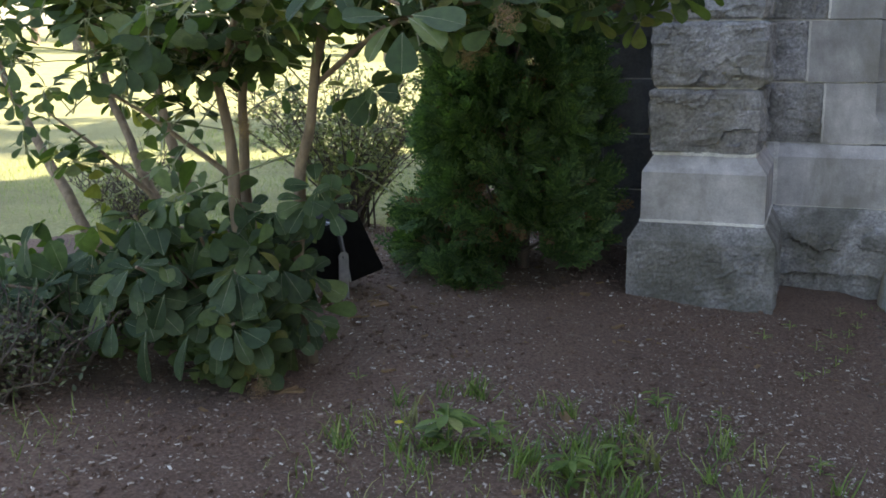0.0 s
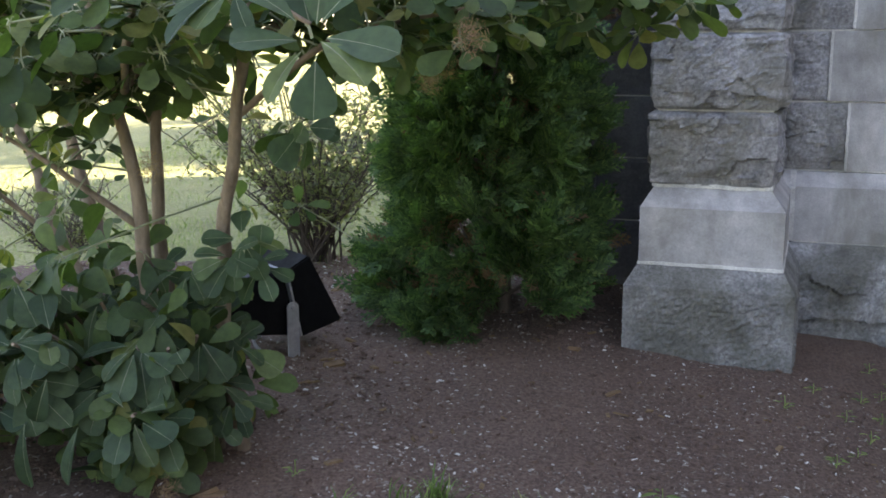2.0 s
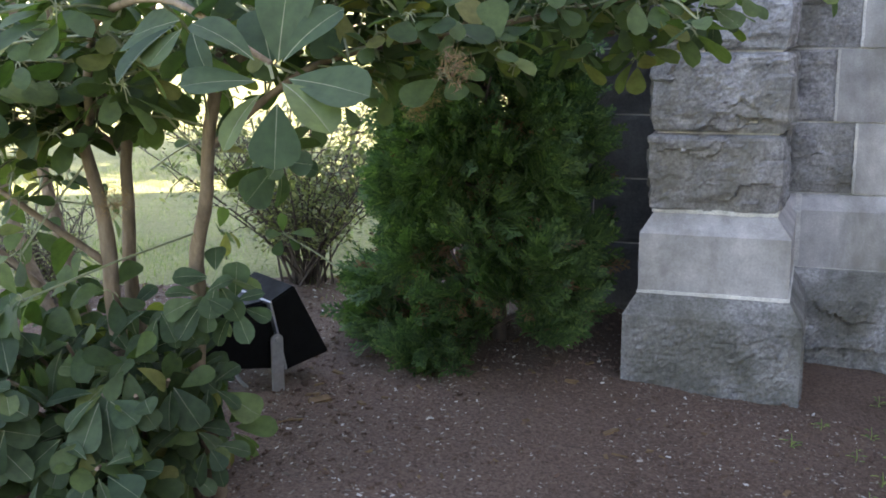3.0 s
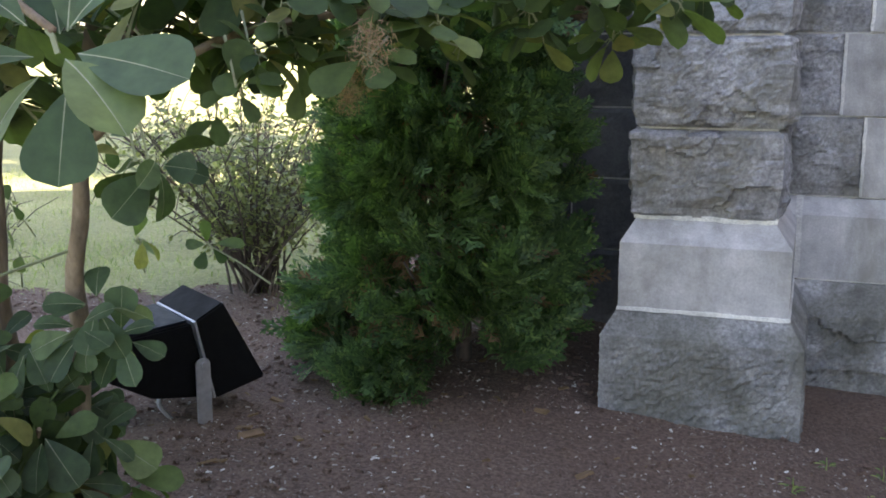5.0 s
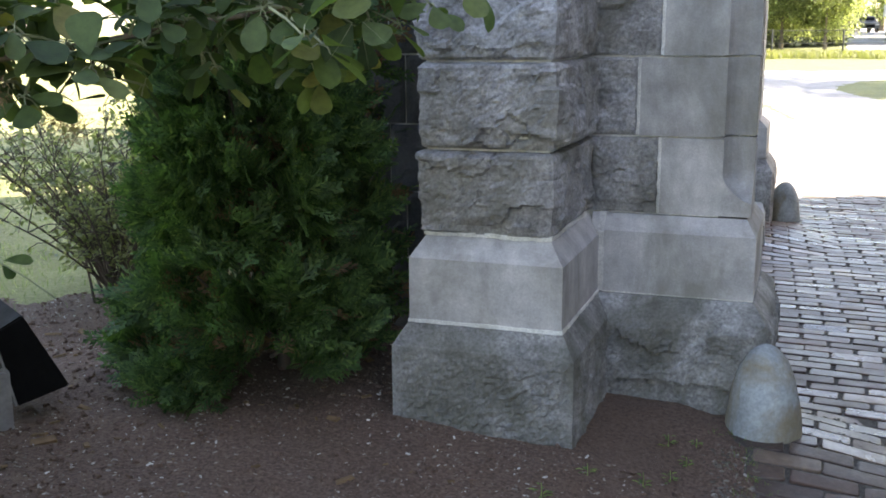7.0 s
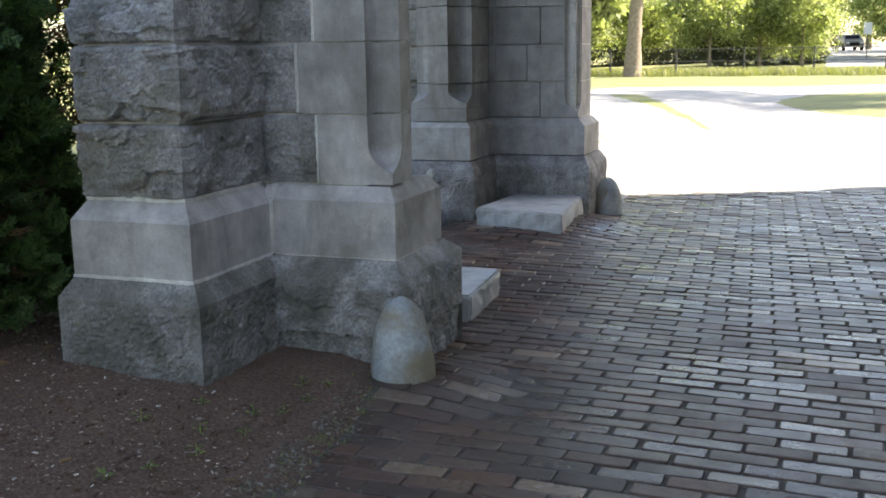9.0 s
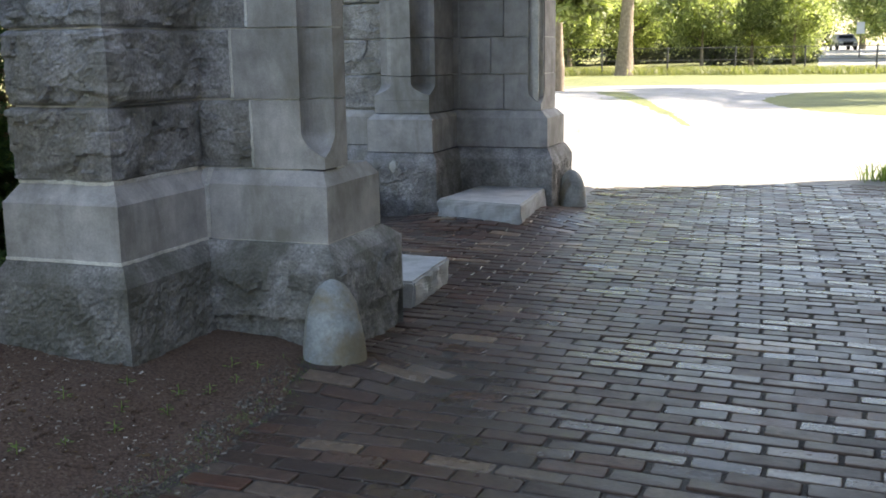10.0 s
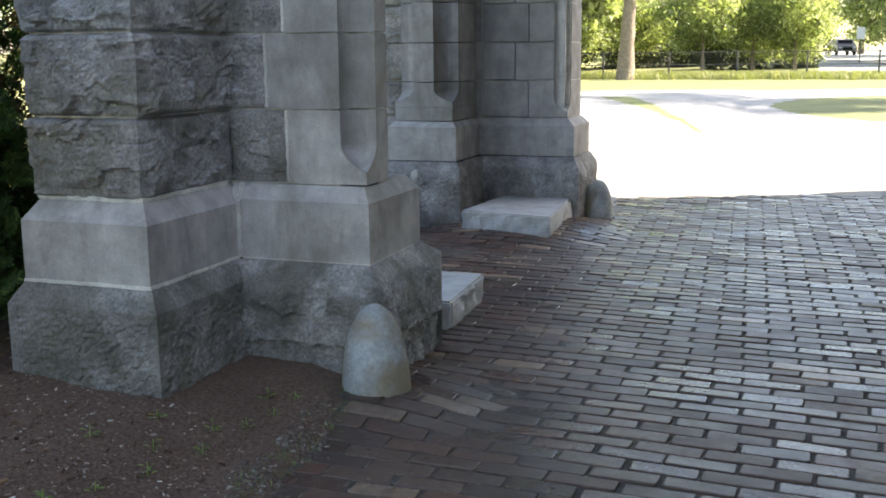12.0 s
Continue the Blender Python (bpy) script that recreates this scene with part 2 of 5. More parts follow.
def rock_height(p, seed):
    """Split-stone relief, about 0 to 1: broken facets, ledges and grain."""
    q = Vector((p[0] * 6.0 + seed * 7.3, p[1] * 6.0 - seed * 3.1, p[2] * 9.0 + seed))
    q = q + noise.noise_vector(q * 1.3) * 0.35
    h = 0.0
    for k, w in ((0.5, 0.95), (1.1, 0.46), (3.1, 0.10)):
        pt = noise.voronoi(q * k)[1][0]
        g = noise.noise_vector(pt * 3.7 + Vector((seed, 1.7, 9.1)))
        h += w * (0.55 * noise.noise(pt * 2.9 + Vector((4.1, seed, 0))) + g.dot(q * k - pt) * 0.85)
    return 0.25 + h + noise.fractal(q * 4.0, 0.75, 2.1, 5) * 0.11


def rock_block(name, parent, x0, x1, y0, y1, z0, z1, rocky, amp=0.03, seed=0.0, step=0.0105, margin=0.019, skip="", mat=None):
    """A stone whose faces named in rocky ('-y +x') are split rough, the others plain."""
    verts, faces = [], []
    spec = {"-y": ((x0, y0, z0), (x1 - x0, 0, 0), (0, 0, z1 - z0), (0, -1, 0)),
            "+y": ((x1, y1, z0), (x0 - x1, 0, 0), (0, 0, z1 - z0), (0, 1, 0)),
            "+x": ((x1, y0, z0), (0, y1 - y0, 0), (0, 0, z1 - z0), (1, 0, 0)),
            "-x": ((x0, y1, z0), (0, y0 - y1, 0), (0, 0, z1 - z0), (-1, 0, 0)),
            "+z": ((x0, y0, z1), (x1 - x0, 0, 0), (0, y1 - y0, 0), (0, 0, 1)),
            "-z": ((x0, y1, z0), (x1 - x0, 0, 0), (0, y0 - y1, 0), (0, 0, -1))}
    for key, (o, u, v, n) in spec.items():
        if key in skip.split():
            continue
        o, u, v, n = Vector(o), Vector(u), Vector(v), Vector(n)
        rough = key in rocky.split()
        nu = max(1, round(u.length / step)) if rough else 1
        nv = max(1, round(v.length / step)) if rough else 1
        base = len(verts)
        meets = ["-x", "+x"] if key == "-y" else ["+x", "-x"] if key == "+y" else ["-y", "+y"] if key == "+x" else ["+y", "-y"]
        meets = [m in rocky.split() and m not in skip.split() for m in meets]
        out = u.normalized()

        def relief(q, f):
            low = f + 0.10 * noise.noise(q * 11.0 + Vector((seed, 0, 0)))
            lip = 0.55 * (1 - ease(0.10, 0.24, low)) * (0.6 + noise.noise(q * 5.0 + Vector((0, seed, 0))))
            return max(-0.35, 0.5 + rock_height(q, seed) * 1.5 - lip)

        for j in range(nv + 1):
            f = j / nv
            kz = min(1.0, min(f, 1 - f) * v.length / margin)
            kz = (kz * (2 - kz)) ** 0.7
            for i in range(nu + 1):
                p = o + u * (i / nu) + v * f
                if rough:
                    near = 0 if i <= nu / 2 else 1
                    d = (i / nu if near == 0 else 1 - i / nu) * u.length
                    if meets[near]:
                        # the arris is shared with the next rough face
                        e = o + u * near + v * f
                        edge = 0.5 * relief(e, f)
                        k = ease(0.0, 0.06, d)
                        p = p + n * (kz * amp * (edge + (relief(p, f) - edge) * k)) + out * ((2 * near - 1) * kz * amp * edge * (1 - ease(0.0, 0.05, d)))
                    else:
                        k = min(1.0, d / margin)
                        p = p + n * ((k * (2 - k)) ** 0.7 * kz * amp * relief(p, f))
                    if kz == 0:
                        p = p + n * (0.006 * noise.noise(p * 21.0))
                verts.append(p)
        for j in range(nv):
            for i in range(nu):
                a = base + j * (nu + 1) + i
                faces.append((a, a + 1, a + nu + 2, a + nu + 1))
    return mesh_ob(name, verts, faces, mat or M_ROCK, parent)


def slope_block(name, parent, lo, hi, z0, zc, z1, mat, rocky="", amp=0.02, seed=0.0, label="", pits=0.25, ledge=None):
    """A plinth stone: upright from z0 to zc, then weathered back from the outline lo to the outline hi at z1.
    Outlines: x0, x1, y0, y1."""
    step = 0.0115 if rocky else 0.12
    verts, faces = [], []
    corners = lambda o: [Vector((o[0], o[2], 0)), Vector((o[1], o[2], 0)), Vector((o[1], o[3], 0)), Vector((o[0], o[3], 0))]
    L, H = corners(lo), corners(hi)
    keys = ["-y", "+x", "+y", "-x"]
    for s in range(4):
        a, b, c, d = L[s], L[(s + 1) % 4], H[s], H[(s + 1) % 4]
        n = Vector(((b - a).y, -(b - a).x, 0)).normalized()
        rough = keys[s] in rocky.split()
        nu = max(1, round((b - a).length / step))
        nv = max(1, round((zc - z0) / step))
        base = len(verts)
        for j in range(nv + 2):
            for i in range(nu + 1):
                f = i / nu
                if j <= nv:
                    p = a.lerp(b, f)
                    p.z = z0 + (zc - z0) * j / nv
                    if rough:
                        dd = min(f, 1 - f) * (b - a).length
                        e = min(dd, zc - p.z)
                        k = min(1.0, e / 0.05)
                        grit = noise.fractal(p * 46.0, 0.6, 2.1, 3) * pits + abs(noise.noise(p * 23.0)) * pits
                        p = p + n * (k * amp * max(-0.3, 0.35 + rock_height(p, seed) * (1.5 - pits) - grit))
                        if ledge and p.z < ledge + 0.02 * noise.noise(p * 7.0):
                            p = p - n * 0.045
                    else:
                        p = p + n * 0.0015 * noise.noise(p * 9.0)
                else:
                    p = c.lerp(d, f)
                    p.z = z1
                verts.append(p)
        for j in range(nv + 1):
            for i in range(nu):
                q = base + j * (nu + 1) + i
                faces.append((q, q + 1, q + nu + 2, q + nu + 1))
    base = len(verts)
    for o, z in ((H, z1), (L, z0)):
        for v in o:
            verts.append(Vector((v.x, v.y, z)))
    faces.append((base, base + 1, base + 2, base + 3))
    faces.append((base + 7, base + 6, base + 5, base + 4))
    return mesh_ob(name, verts, faces, mat, parent, label)


def tube(points, radii, sides=8, seed=0.0, wobble=0.0):
    """Verts and faces of a tapered tube along points."""
    verts, faces = [], []
    pts = [Vector(p) for p in points]
    for i, p in enumerate(pts):
        d = (pts[min(i + 1, len(pts) - 1)] - pts[max(i - 1, 0)]).normalized()
        s = d.cross(Vector((0.31, 0.95, 0.05))).normalized()
        t = d.cross(s)
        for k in range(sides):
            a = 2 * math.pi * k / sides
            r = radii[i] * (1 + wobble * noise.noise(Vector((a * 2, i * 0.7, seed))))
            verts.append(p + (s * math.cos(a) + t * math.sin(a)) * r)
    for i in range(len(pts) - 1):
        for k in range(sides):
            a, b = i * sides + k, i * sides + (k + 1) % sides
            faces.append((a, b, b + sides, a + sides))
    faces.append(tuple(range(sides))[::-1])
    faces.append(tuple((len(pts) - 1) * sides + k for k in range(sides)))
    return verts, faces


def smooth_line(points, n=6):
    """Catmull-Rom through points."""
    P = [Vector(p) for p in points]
    P = [P[0] * 2 - P[1]] + P + [P[-1] * 2 - P[-2]]
    out = []
    for i in range(1, len(P) - 2):
        for k in range(n):
            t = k / n
            a, b, c, d = P[i - 1], P[i], P[i + 1], P[i + 2]
            out.append(0.5 * ((2 * b) + (c - a) * t + (2 * a - 5 * b + 4 * c - d) * t * t + (3 * b - a - 3 * c + d) * t ** 3))
    out.append(P[-2])
    return out


def leaf_template(width=0.62, fold=0.18, curl=0.22, tip=0.9, n=6):
    """An obovate leaf of length 1 along +x, face up."""
    verts, faces = [], []
    for i in range(n + 1):
        t = i / n
        if tip >= 0.9:
            t = 1 - (1 - t) ** 1.35
            w = width * 0.74 * (t + 0.003) ** 0.86 * max(0.0, 1 - t ** 4.2) ** 0.56
        else:
            w = width * 0.5 * math.sin(math.pi * min(1.0, (t * 0.93 + 0.05)) ** 1.35) ** 0.8 * (1.0 if t < 1 else tip * 0.5)
        z = -curl * t * t
        verts += [(t, -w, z + fold * w), (t, 0, z), (t, w, z + fold * w)]
    for i in range(n):
        a = i * 3
        faces += [(a, a + 3, a + 4, a + 1), (a + 1, a + 4, a + 5, a + 2)]
    return np.array(verts), faces


def scatter(name, template, mats3, origins, mat, parent=None, label="", faceted=False):
    """One mesh of many copies of a template: mats3 (k,3,3), origins (k,3)."""
    tv, tf = template
    k, n = len(origins), len(tv)
    V = np.einsum("kij,nj->kni", np.asarray(mats3), tv) + np.asarray(origins)[:, None, :]
    V = V.reshape(-1, 3)
    me = bpy.data.meshes.new(name)
    sizes = [len(f) for f in tf]
    flat = np.concatenate([np.array(f) for f in tf])
    loops = (flat[None, :] + (np.arange(k) * n)[:, None]).ravel()
    starts1 = np.concatenate([[0], np.cumsum(sizes)[:-1]])
    starts = (starts1[None, :] + (np.arange(k) * len(flat))[:, None]).ravel()
    me.vertices.add(len(V))
    me.vertices.foreach_set("co", V.ravel().astype(np.float32))
    me.loops.add(len(loops))
    me.loops.foreach_set("vertex_index", loops.astype(np.int32))
    me.polygons.add(len(starts))
    me.polygons.foreach_set("loop_start", starts.astype(np.int32))
    me.update(calc_edges=True)
    me.validate()
    if faceted:
        me.polygons.foreach_set("use_smooth", [False] * len(me.polygons))
    me.materials.append(mat)
    ob = new(name, me)
    if parent is not None:
        ob.parent = parent
    if label:
        ob["label"] = label
    return ob


def axes(forward, up, size):
    """3x3 (columns x forward, y side, z up) times size."""
    f = Vector(forward).normalized()
    s = Vector(up).cross(f)
    s = s.normalized() if s.length > 1e-4 else f.orthogonal().normalized()
    u = f.cross(s)
    return np.array([[f.x, s.x, u.x], [f.y, s.y, u.y], [f.z, s.z, u.z]]) * size


def clamp01(v):
    return max(0.0, min(1.0, v))


def ease(a, b, v):
    t = clamp01((v - a) / (b - a))
    return t * t * (3 - 2 * t)


# ---- ground ----
PAVE_Y1 = 12.2


def pave_edge(y):
    return 0.20 + 0.022 * max(0.0, 5.0 - y) * 3.0 + 0.05 * noise.noise(Vector((y * 1.7, 3.3, 0)))


def pave_end(x):
    """The northern end of the bricks, where the pale drive begins."""
    return 11.32 + 0.42 * x + 0.06 * noise.noise(Vector((x * 2.0, 5.5, 0)))


def soil_edge(x, y):
    return pave_edge(y) + 0.07 + 0.07 * noise.noise(Vector((x * 3, y * 4.0, 1.5))) + 0.05 * noise.noise(Vector((x * 11, y * 11, 4.5)))


def heave(x, y):
    """The paving rises a little at the feet of the two piers."""
    return 0.055 * (1 - ease(0.15, 0.62, math.hypot(x - 0.30, y - 5.05))) + 0.06 * (1 - ease(0.35, 0.95, math.hypot(x + 0.2, (y - 9.3) * 0.9)))


def ground_z(x, y):
    z = float(np.interp(x, (-1.6, -1.2, -0.9, -0.6, -0.3, -0.1, 0.1, 0.22), (0.215, 0.20, 0.17, 0.14, 0.125, 0.085, 0.035, 0.012))) * (1 - ease(30, 45, y))
    if 5.6 < y < 10.6 and x > -1.2:
        z = -0.006
    elif x > -0.3 and y < PAVE_Y1 + 0.05:
        e = soil_edge(x, y)
        z = max(z, 0.026) * (1 - ease(e - 0.09, e + 0.05, x)) - 0.006 * ease(e - 0.06, e + 0.05, x)
    z += heave(x, y)
    z += 1.0 * ease(60, 110, y) + 0.9 * ease(25, 90, -x)
    if y < 9 and -6 < x < 0.2:
        z += 0.012 * noise.noise(Vector((x * 2.1, y * 2.1, 0.5))) + 0.008 * noise.noise(Vector((x * 9, y * 9, 2.5)))
    return z


def ground_kind(x, y):
    n = 0.25 * noise.noise(Vector((x * 1.6, y * 1.6, 7.7))) + 0.12 * noise.noise(Vector((x * 6, y * 6, 1.7)))
    if y > pave_end(max(0.0, min(x, 3.6))) and x > -9:
        if y > 41 + 3 * noise.noise(Vector((x * 0.1, 0, 0))) + 0.18 * x:
            return 4 if not (y > 68 and x > 2.2) else 2
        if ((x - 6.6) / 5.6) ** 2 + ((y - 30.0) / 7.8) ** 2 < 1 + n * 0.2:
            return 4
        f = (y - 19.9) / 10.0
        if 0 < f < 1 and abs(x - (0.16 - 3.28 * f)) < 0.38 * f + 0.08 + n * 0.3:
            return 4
        if x < -4.8 + 0.4 * n:
            return 1
        return 2
    if x > 3.6 and y < 5 or y < -2.5:
        return 1
    if (x > soil_edge(x, y) and y <= PAVE_Y1) or (5.6 < y < 10.6 and x > -1.2):
        return 3
    bed = y < 5.75 + n - 0.16 * (x + 2.0) ** 2 * (x < -2.0) and x > -4.6 + n and y > 1.7 + 1.2 * n - 0.5 * clamp01(-x - 0.5)
    if y > 10.4 and x > -3.0:
        return 2
    if x > -2.6 and 5.0 < y < 12:
        bed = True
    return 0 if bed else 1


def steps(*spans):
    out = [spans[0][0]]
    for a, b, d in spans:
        n = max(1, round((b - a) / d))
        out += [a + (b - a) * (i + 1) / n for i in range(n)]
    return out


gx = steps((-900, -100, 100), (-100, -20, 4), (-20, -5, 0.5), (-5, 3.6, 0.05), (3.6, 14, 0.4), (14, 100, 6), (100, 900, 100))
gy = steps((-900, -60, 70), (-60, -2, 4), (-2, 6.4, 0.05), (6.4, 13, 0.2), (13, 45, 0.3), (45, 120, 3), (120, 900, 60))
gv = [(x, y, ground_z(x, y)) for y in gy for x in gx]
gf, gk = [], []
for j in range(len(gy) - 1):
    for i in range(len(gx) - 1):
        a = j * len(gx) + i
        gf.append((a, a + 1, a + len(gx) + 1, a + len(gx)))
        gk.append(ground_kind((gx[i] + gx[i + 1]) / 2, (gy[j] + gy[j + 1]) / 2))
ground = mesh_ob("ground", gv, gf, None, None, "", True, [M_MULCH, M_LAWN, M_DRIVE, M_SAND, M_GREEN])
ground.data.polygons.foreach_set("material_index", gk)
tagged(ground, "dark bark mulch bed, patchy lawn and pale gravel drive", "ground", kind="structure")

# ---- masonry ----
Z = [0.0, 0.546, 0.872, 1.188, 1.506, 1.83, 2.15, 2.47, 2.79, 3.11, 3.43]
G = 0.008
wall_s = thing("wall_south", "grey rock-faced granite gate wall with dressed corner stones", "wall", kind="structure")
buttress = thing("buttress", "rock-faced granite buttress on a sloped stone plinth", "buttress", kind="structure")
slope_block("plinth_stone", buttress, (-0.985, -0.288, 4.458, 5.5), (-0.935, -0.343, 4.515, 5.5), -0.1, 0.452, 0.546 - G, M_PLINTH, "-y +x -x", 0.0115, 1.3, "", 0.9)
slope_block("plinth_stone", buttress, (-0.932, -0.346, 4.512, 5.5), (-0.885, -0.41, 4.585, 5.5), 0.546, 0.782, 0.872 - G, M_ASHLAR)
for i in range(2, 10):
    rock_block("stone", buttress, -0.893 + 0.006 * (i % 2), -0.405 - 0.005 * (i % 3), 4.578, 5.5, Z[i], Z[i + 1] - G, "-y +x -x", 0.036, 2.0 + i * 1.7)
# mortar core behind the stones
part("mortar_core", box_bm(-0.882, -0.418, 4.587, 5.48, 0.2, 3.4, 0), M_MORTAR, buttress, "pale lime mortar in the joints")
part("mortar_core", box_bm(-0.924, -0.353, 4.522, 5.48, 0.5, 0.7, 0), M_MORTAR, buttress, "pale lime mortar in the joints")

# wall between the buttress and the passage
slope_block("plinth_stone", wall_s, (-0.36, 0.335, 5.10, 5.90), (-0.36, 0.28, 5.155, 5.78), -0.1, 0.47, 0.546 - G, M_PLINTH, "-y +x", 0.036, 5.1, "", 0.05, 0.20)
slope_block("plinth_stone", wall_s, (-0.385, 0.277, 5.168, 5.76), (-0.385, 0.235, 5.222, 5.70), 0.546, 0.80, 0.872 - G, M_ASHLAR)


def hollow_stone(name, parent, x0, x1, y0, y1, z0, z1, c=0.12, stop=0.0, both=False):
    """A dressed stone whose corner at x1, y0 (or both front corners) is cut by a deep hollow; near z0 the hollow runs out over the height stop."""
    def corner(k):
        r = c * max(k, 0.001)
        out = []
        for i in range(9):
            u = i / 8
            dip = 0.62 * r * math.sin(math.pi * u) ** 0.75
            out.append((r - r * u + dip * 0.707, r * u + dip * 0.707))
        return out
    def outline(k):
        co = corner(k)
        right = [(x1 - a, y0 + b) for a, b in co]
        left = [(x0 + a, y0 + b) for a, b in reversed(co)] if both else [(x0, y0)]
        return left + right + [(x1, y1), (x0, y1)]
    levels = [(z0, 0.0 if stop else 1.0)]
    if stop:
        for i in range(9):
            u = i / 8
            levels.append((z0 + stop * (0.3 + 0.7 * u), math.sin(u * math.pi / 2) ** 0.8))
    levels.append((z1, 1.0))
    verts, faces = [], []
    for z, k in levels:
        row = outline(k)
        verts += [(px, py, z) for px, py in row]
    n = len(row)
    for l in range(len(levels) - 1):
        for i in range(n):
            a, b = l * n + i, l * n + (i + 1) % n
            faces.append((a, b, b + n, a + n))
    faces.append(tuple((len(levels) - 1) * n + i for i in range(n)))
    faces.append(tuple(range(n))[::-1])
    return mesh_ob(name, verts, faces, M_ASHLAR, parent)


SPLIT = {2: -0.113, 3: -0.204, 4: -0.115, 5: -0.21, 6: -0.12, 7: -0.2, 8: -0.12, 9: -0.2}
for i in range(2, 10):
    s = SPLIT[i]
    rock_block("stone", wall_s, -0.40, s - G, 5.232, 5.68, Z[i], Z[i + 1] - G, "-y", 0.022, 11.0 + i * 2.3, margin=0.05)
    hollow_stone("stone", wall_s, s, 0.247, 5.222, 5.46, Z[i], Z[i + 1] - G, 0.115, 0.17 if i == 2 else 0.0)
    rock_block("stone", wall_s, s, 0.13, 5.463, 5.70, Z[i], Z[i + 1] - G, "", 0.02, 3.0)
part("mortar_core", box_bm(-0.2, 0.238, 5.36, 5.452, 0.8, 3.4, 0), M_MORTAR, wall_s, "pale lime mortar in the joints")
part("mortar_core", box_bm(-0.5, 0.12, 5.238, 5.66, 0.2, 3.4, 0), M_MORTAR, wall_s, "pale lime mortar in the joints")
# wall to the west of the buttress, set back behind the evergreen, in a darker colour
for i in range(0, 10):
    z0 = -0.1 if i == 0 else Z[i]
    cut = -1.32 if i % 2 else -1.40
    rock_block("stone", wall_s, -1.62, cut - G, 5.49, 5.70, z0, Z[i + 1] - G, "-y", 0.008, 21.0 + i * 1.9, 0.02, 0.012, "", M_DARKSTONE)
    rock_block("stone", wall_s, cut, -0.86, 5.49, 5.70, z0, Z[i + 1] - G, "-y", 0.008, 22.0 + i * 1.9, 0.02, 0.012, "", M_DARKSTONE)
part("mortar_core", box_bm(-1.57, -0.87, 5.496, 5.66, 0.1, 3.4, 0), M_MORTAR, wall_s, "pale lime mortar in the joints")


def joint(parent, x0, x1, y0, y1, z0, z1, rough=0.0035, lean=None):
    """A bead of pointing mortar; lean = (z, top, depth) tips its front back above z."""
    bm = box_bm(x0, x1, y0, y1, z0, z1, 0)
    bmesh.ops.subdivide_edges(bm, edges=[e for e in bm.edges if e.calc_length() > 0.1], cuts=40)
    for v in bm.verts:
        if lean and v.co.y < (y0 + y1) / 2:
            v.co.y += lean[2] * clamp01((v.co.z - lean[0]) / (lean[1] - lean[0]))
        v.co += noise.noise_vector(v.co * 28.0) * rough
    return part("mortar_joint", bm, M_MORTAR, parent, "pale pointed mortar joint")


joint(buttress, -0.936, -0.341, 4.508, 5.16, 0.535, 0.5485)
joint(buttress, -0.892, -0.402, 4.576, 5.2, 0.859, 0.876, 0.006)
joint(wall_s, -0.352, -0.326, 5.161, 5.25, 0.545, 0.870, 0.0035, (0.79, 0.872, 0.055))
joint(wall_s, -0.33, 0.274, 5.173, 5.70, 0.537, 0.5465, 0.003)
for k in range(2, 6):
    joint(wall_s, SPLIT[k] - 0.011, SPLIT[k] + 0.001, 5.216, 5.25, Z[k] + 0.003, Z[k + 1] - 0.006)


def guard_stone(x, y, r, h, seed):
    verts, faces = [], []
    n, m = 22, 16
    for j in range(m + 1):
        t = math.sin(math.pi / 2 * min(0.985, j / m))
        rr = r * (1 - t ** 3.3) ** 0.53 * (1.0 + 0.10 * (1 - t))
        for k in range(n):
            a = 2 * math.pi * k / n
            p = Vector((math.cos(a) * rr, math.sin(a) * rr * 0.92, -0.08 + (h + 0.08) * t))
            q = 1 + 0.06 * noise.noise(p * 6 + Vector((seed, 0, 0))) + 0.02 * noise.noise(p * 24 + Vector((seed, 1, 0)))
            verts.append((p.x * q, p.y * q, p.z))
    for j in range(m):
        for k in range(n):
            a, b = j * n + k, j * n + (k + 1) % n
            faces.append((a, b, b + n, a + n))
    faces.append(tuple(range(n))[::-1])
    faces.append(tuple(m * n + k for k in range(n)))
    ob = mesh_ob("guard_stone", verts, faces, M_GUARD, None, "", True)
    ob.location = (x, y, 0)
    return tagged(ob, "rounded pale guard stone with yellow lichen beside the pier", "guard stone", "guard stones")


guard_stone(0.345, 5.05, 0.138, 0.41, 1.0)
guard_stone(0.27, 10.15, 0.125, 0.33, 4.0)

# wall on the far side of the passage
wall_n = thing("wall_north", "shaded grey stone inner wall and pier of the gate passage", "wall", kind="structure")
slope_block("plinth_stone", wall_n, (-0.80, 0.165, 9.82, 10.6), (-0.80, 0.11, 9.88, 10.55), -0.1, 0.45, 0.546 - G, M_ROCK, "+x", 0.022, 31.0)
slope_block("plinth_stone", wall_n, (-0.80, 0.105, 9.89, 10.52), (-0.80, 0.04, 9.94, 10.47), 0.546, 0.80, 0.872 - G, M_ASHLAR)
for i in range(2, 10):
    xs = -0.42 if i % 2 else -0.30
    part("stone", box_bm(-0.80, xs - G, 9.945, 10.45, Z[i], Z[i + 1] - G, 0.005), M_ASHLAR, wall_n)
    hollow_stone("stone", wall_n, xs, 0.035, 9.94, 10.46, Z[i], Z[i + 1] - G, 0.12, 0.17 if i == 2 else 0.0)
part("mortar_core", box_bm(-0.4, 0.028, 10.04, 10.45, 0.8, 3.4, 0), M_MORTAR, wall_n, "pale lime mortar in the joints")
part("mortar_core", box_bm(-2.05, 0.0, 9.98, 10.4, 0.2, 3.4, 0), M_MORTAR, wall_n, "pale lime mortar in the joints")
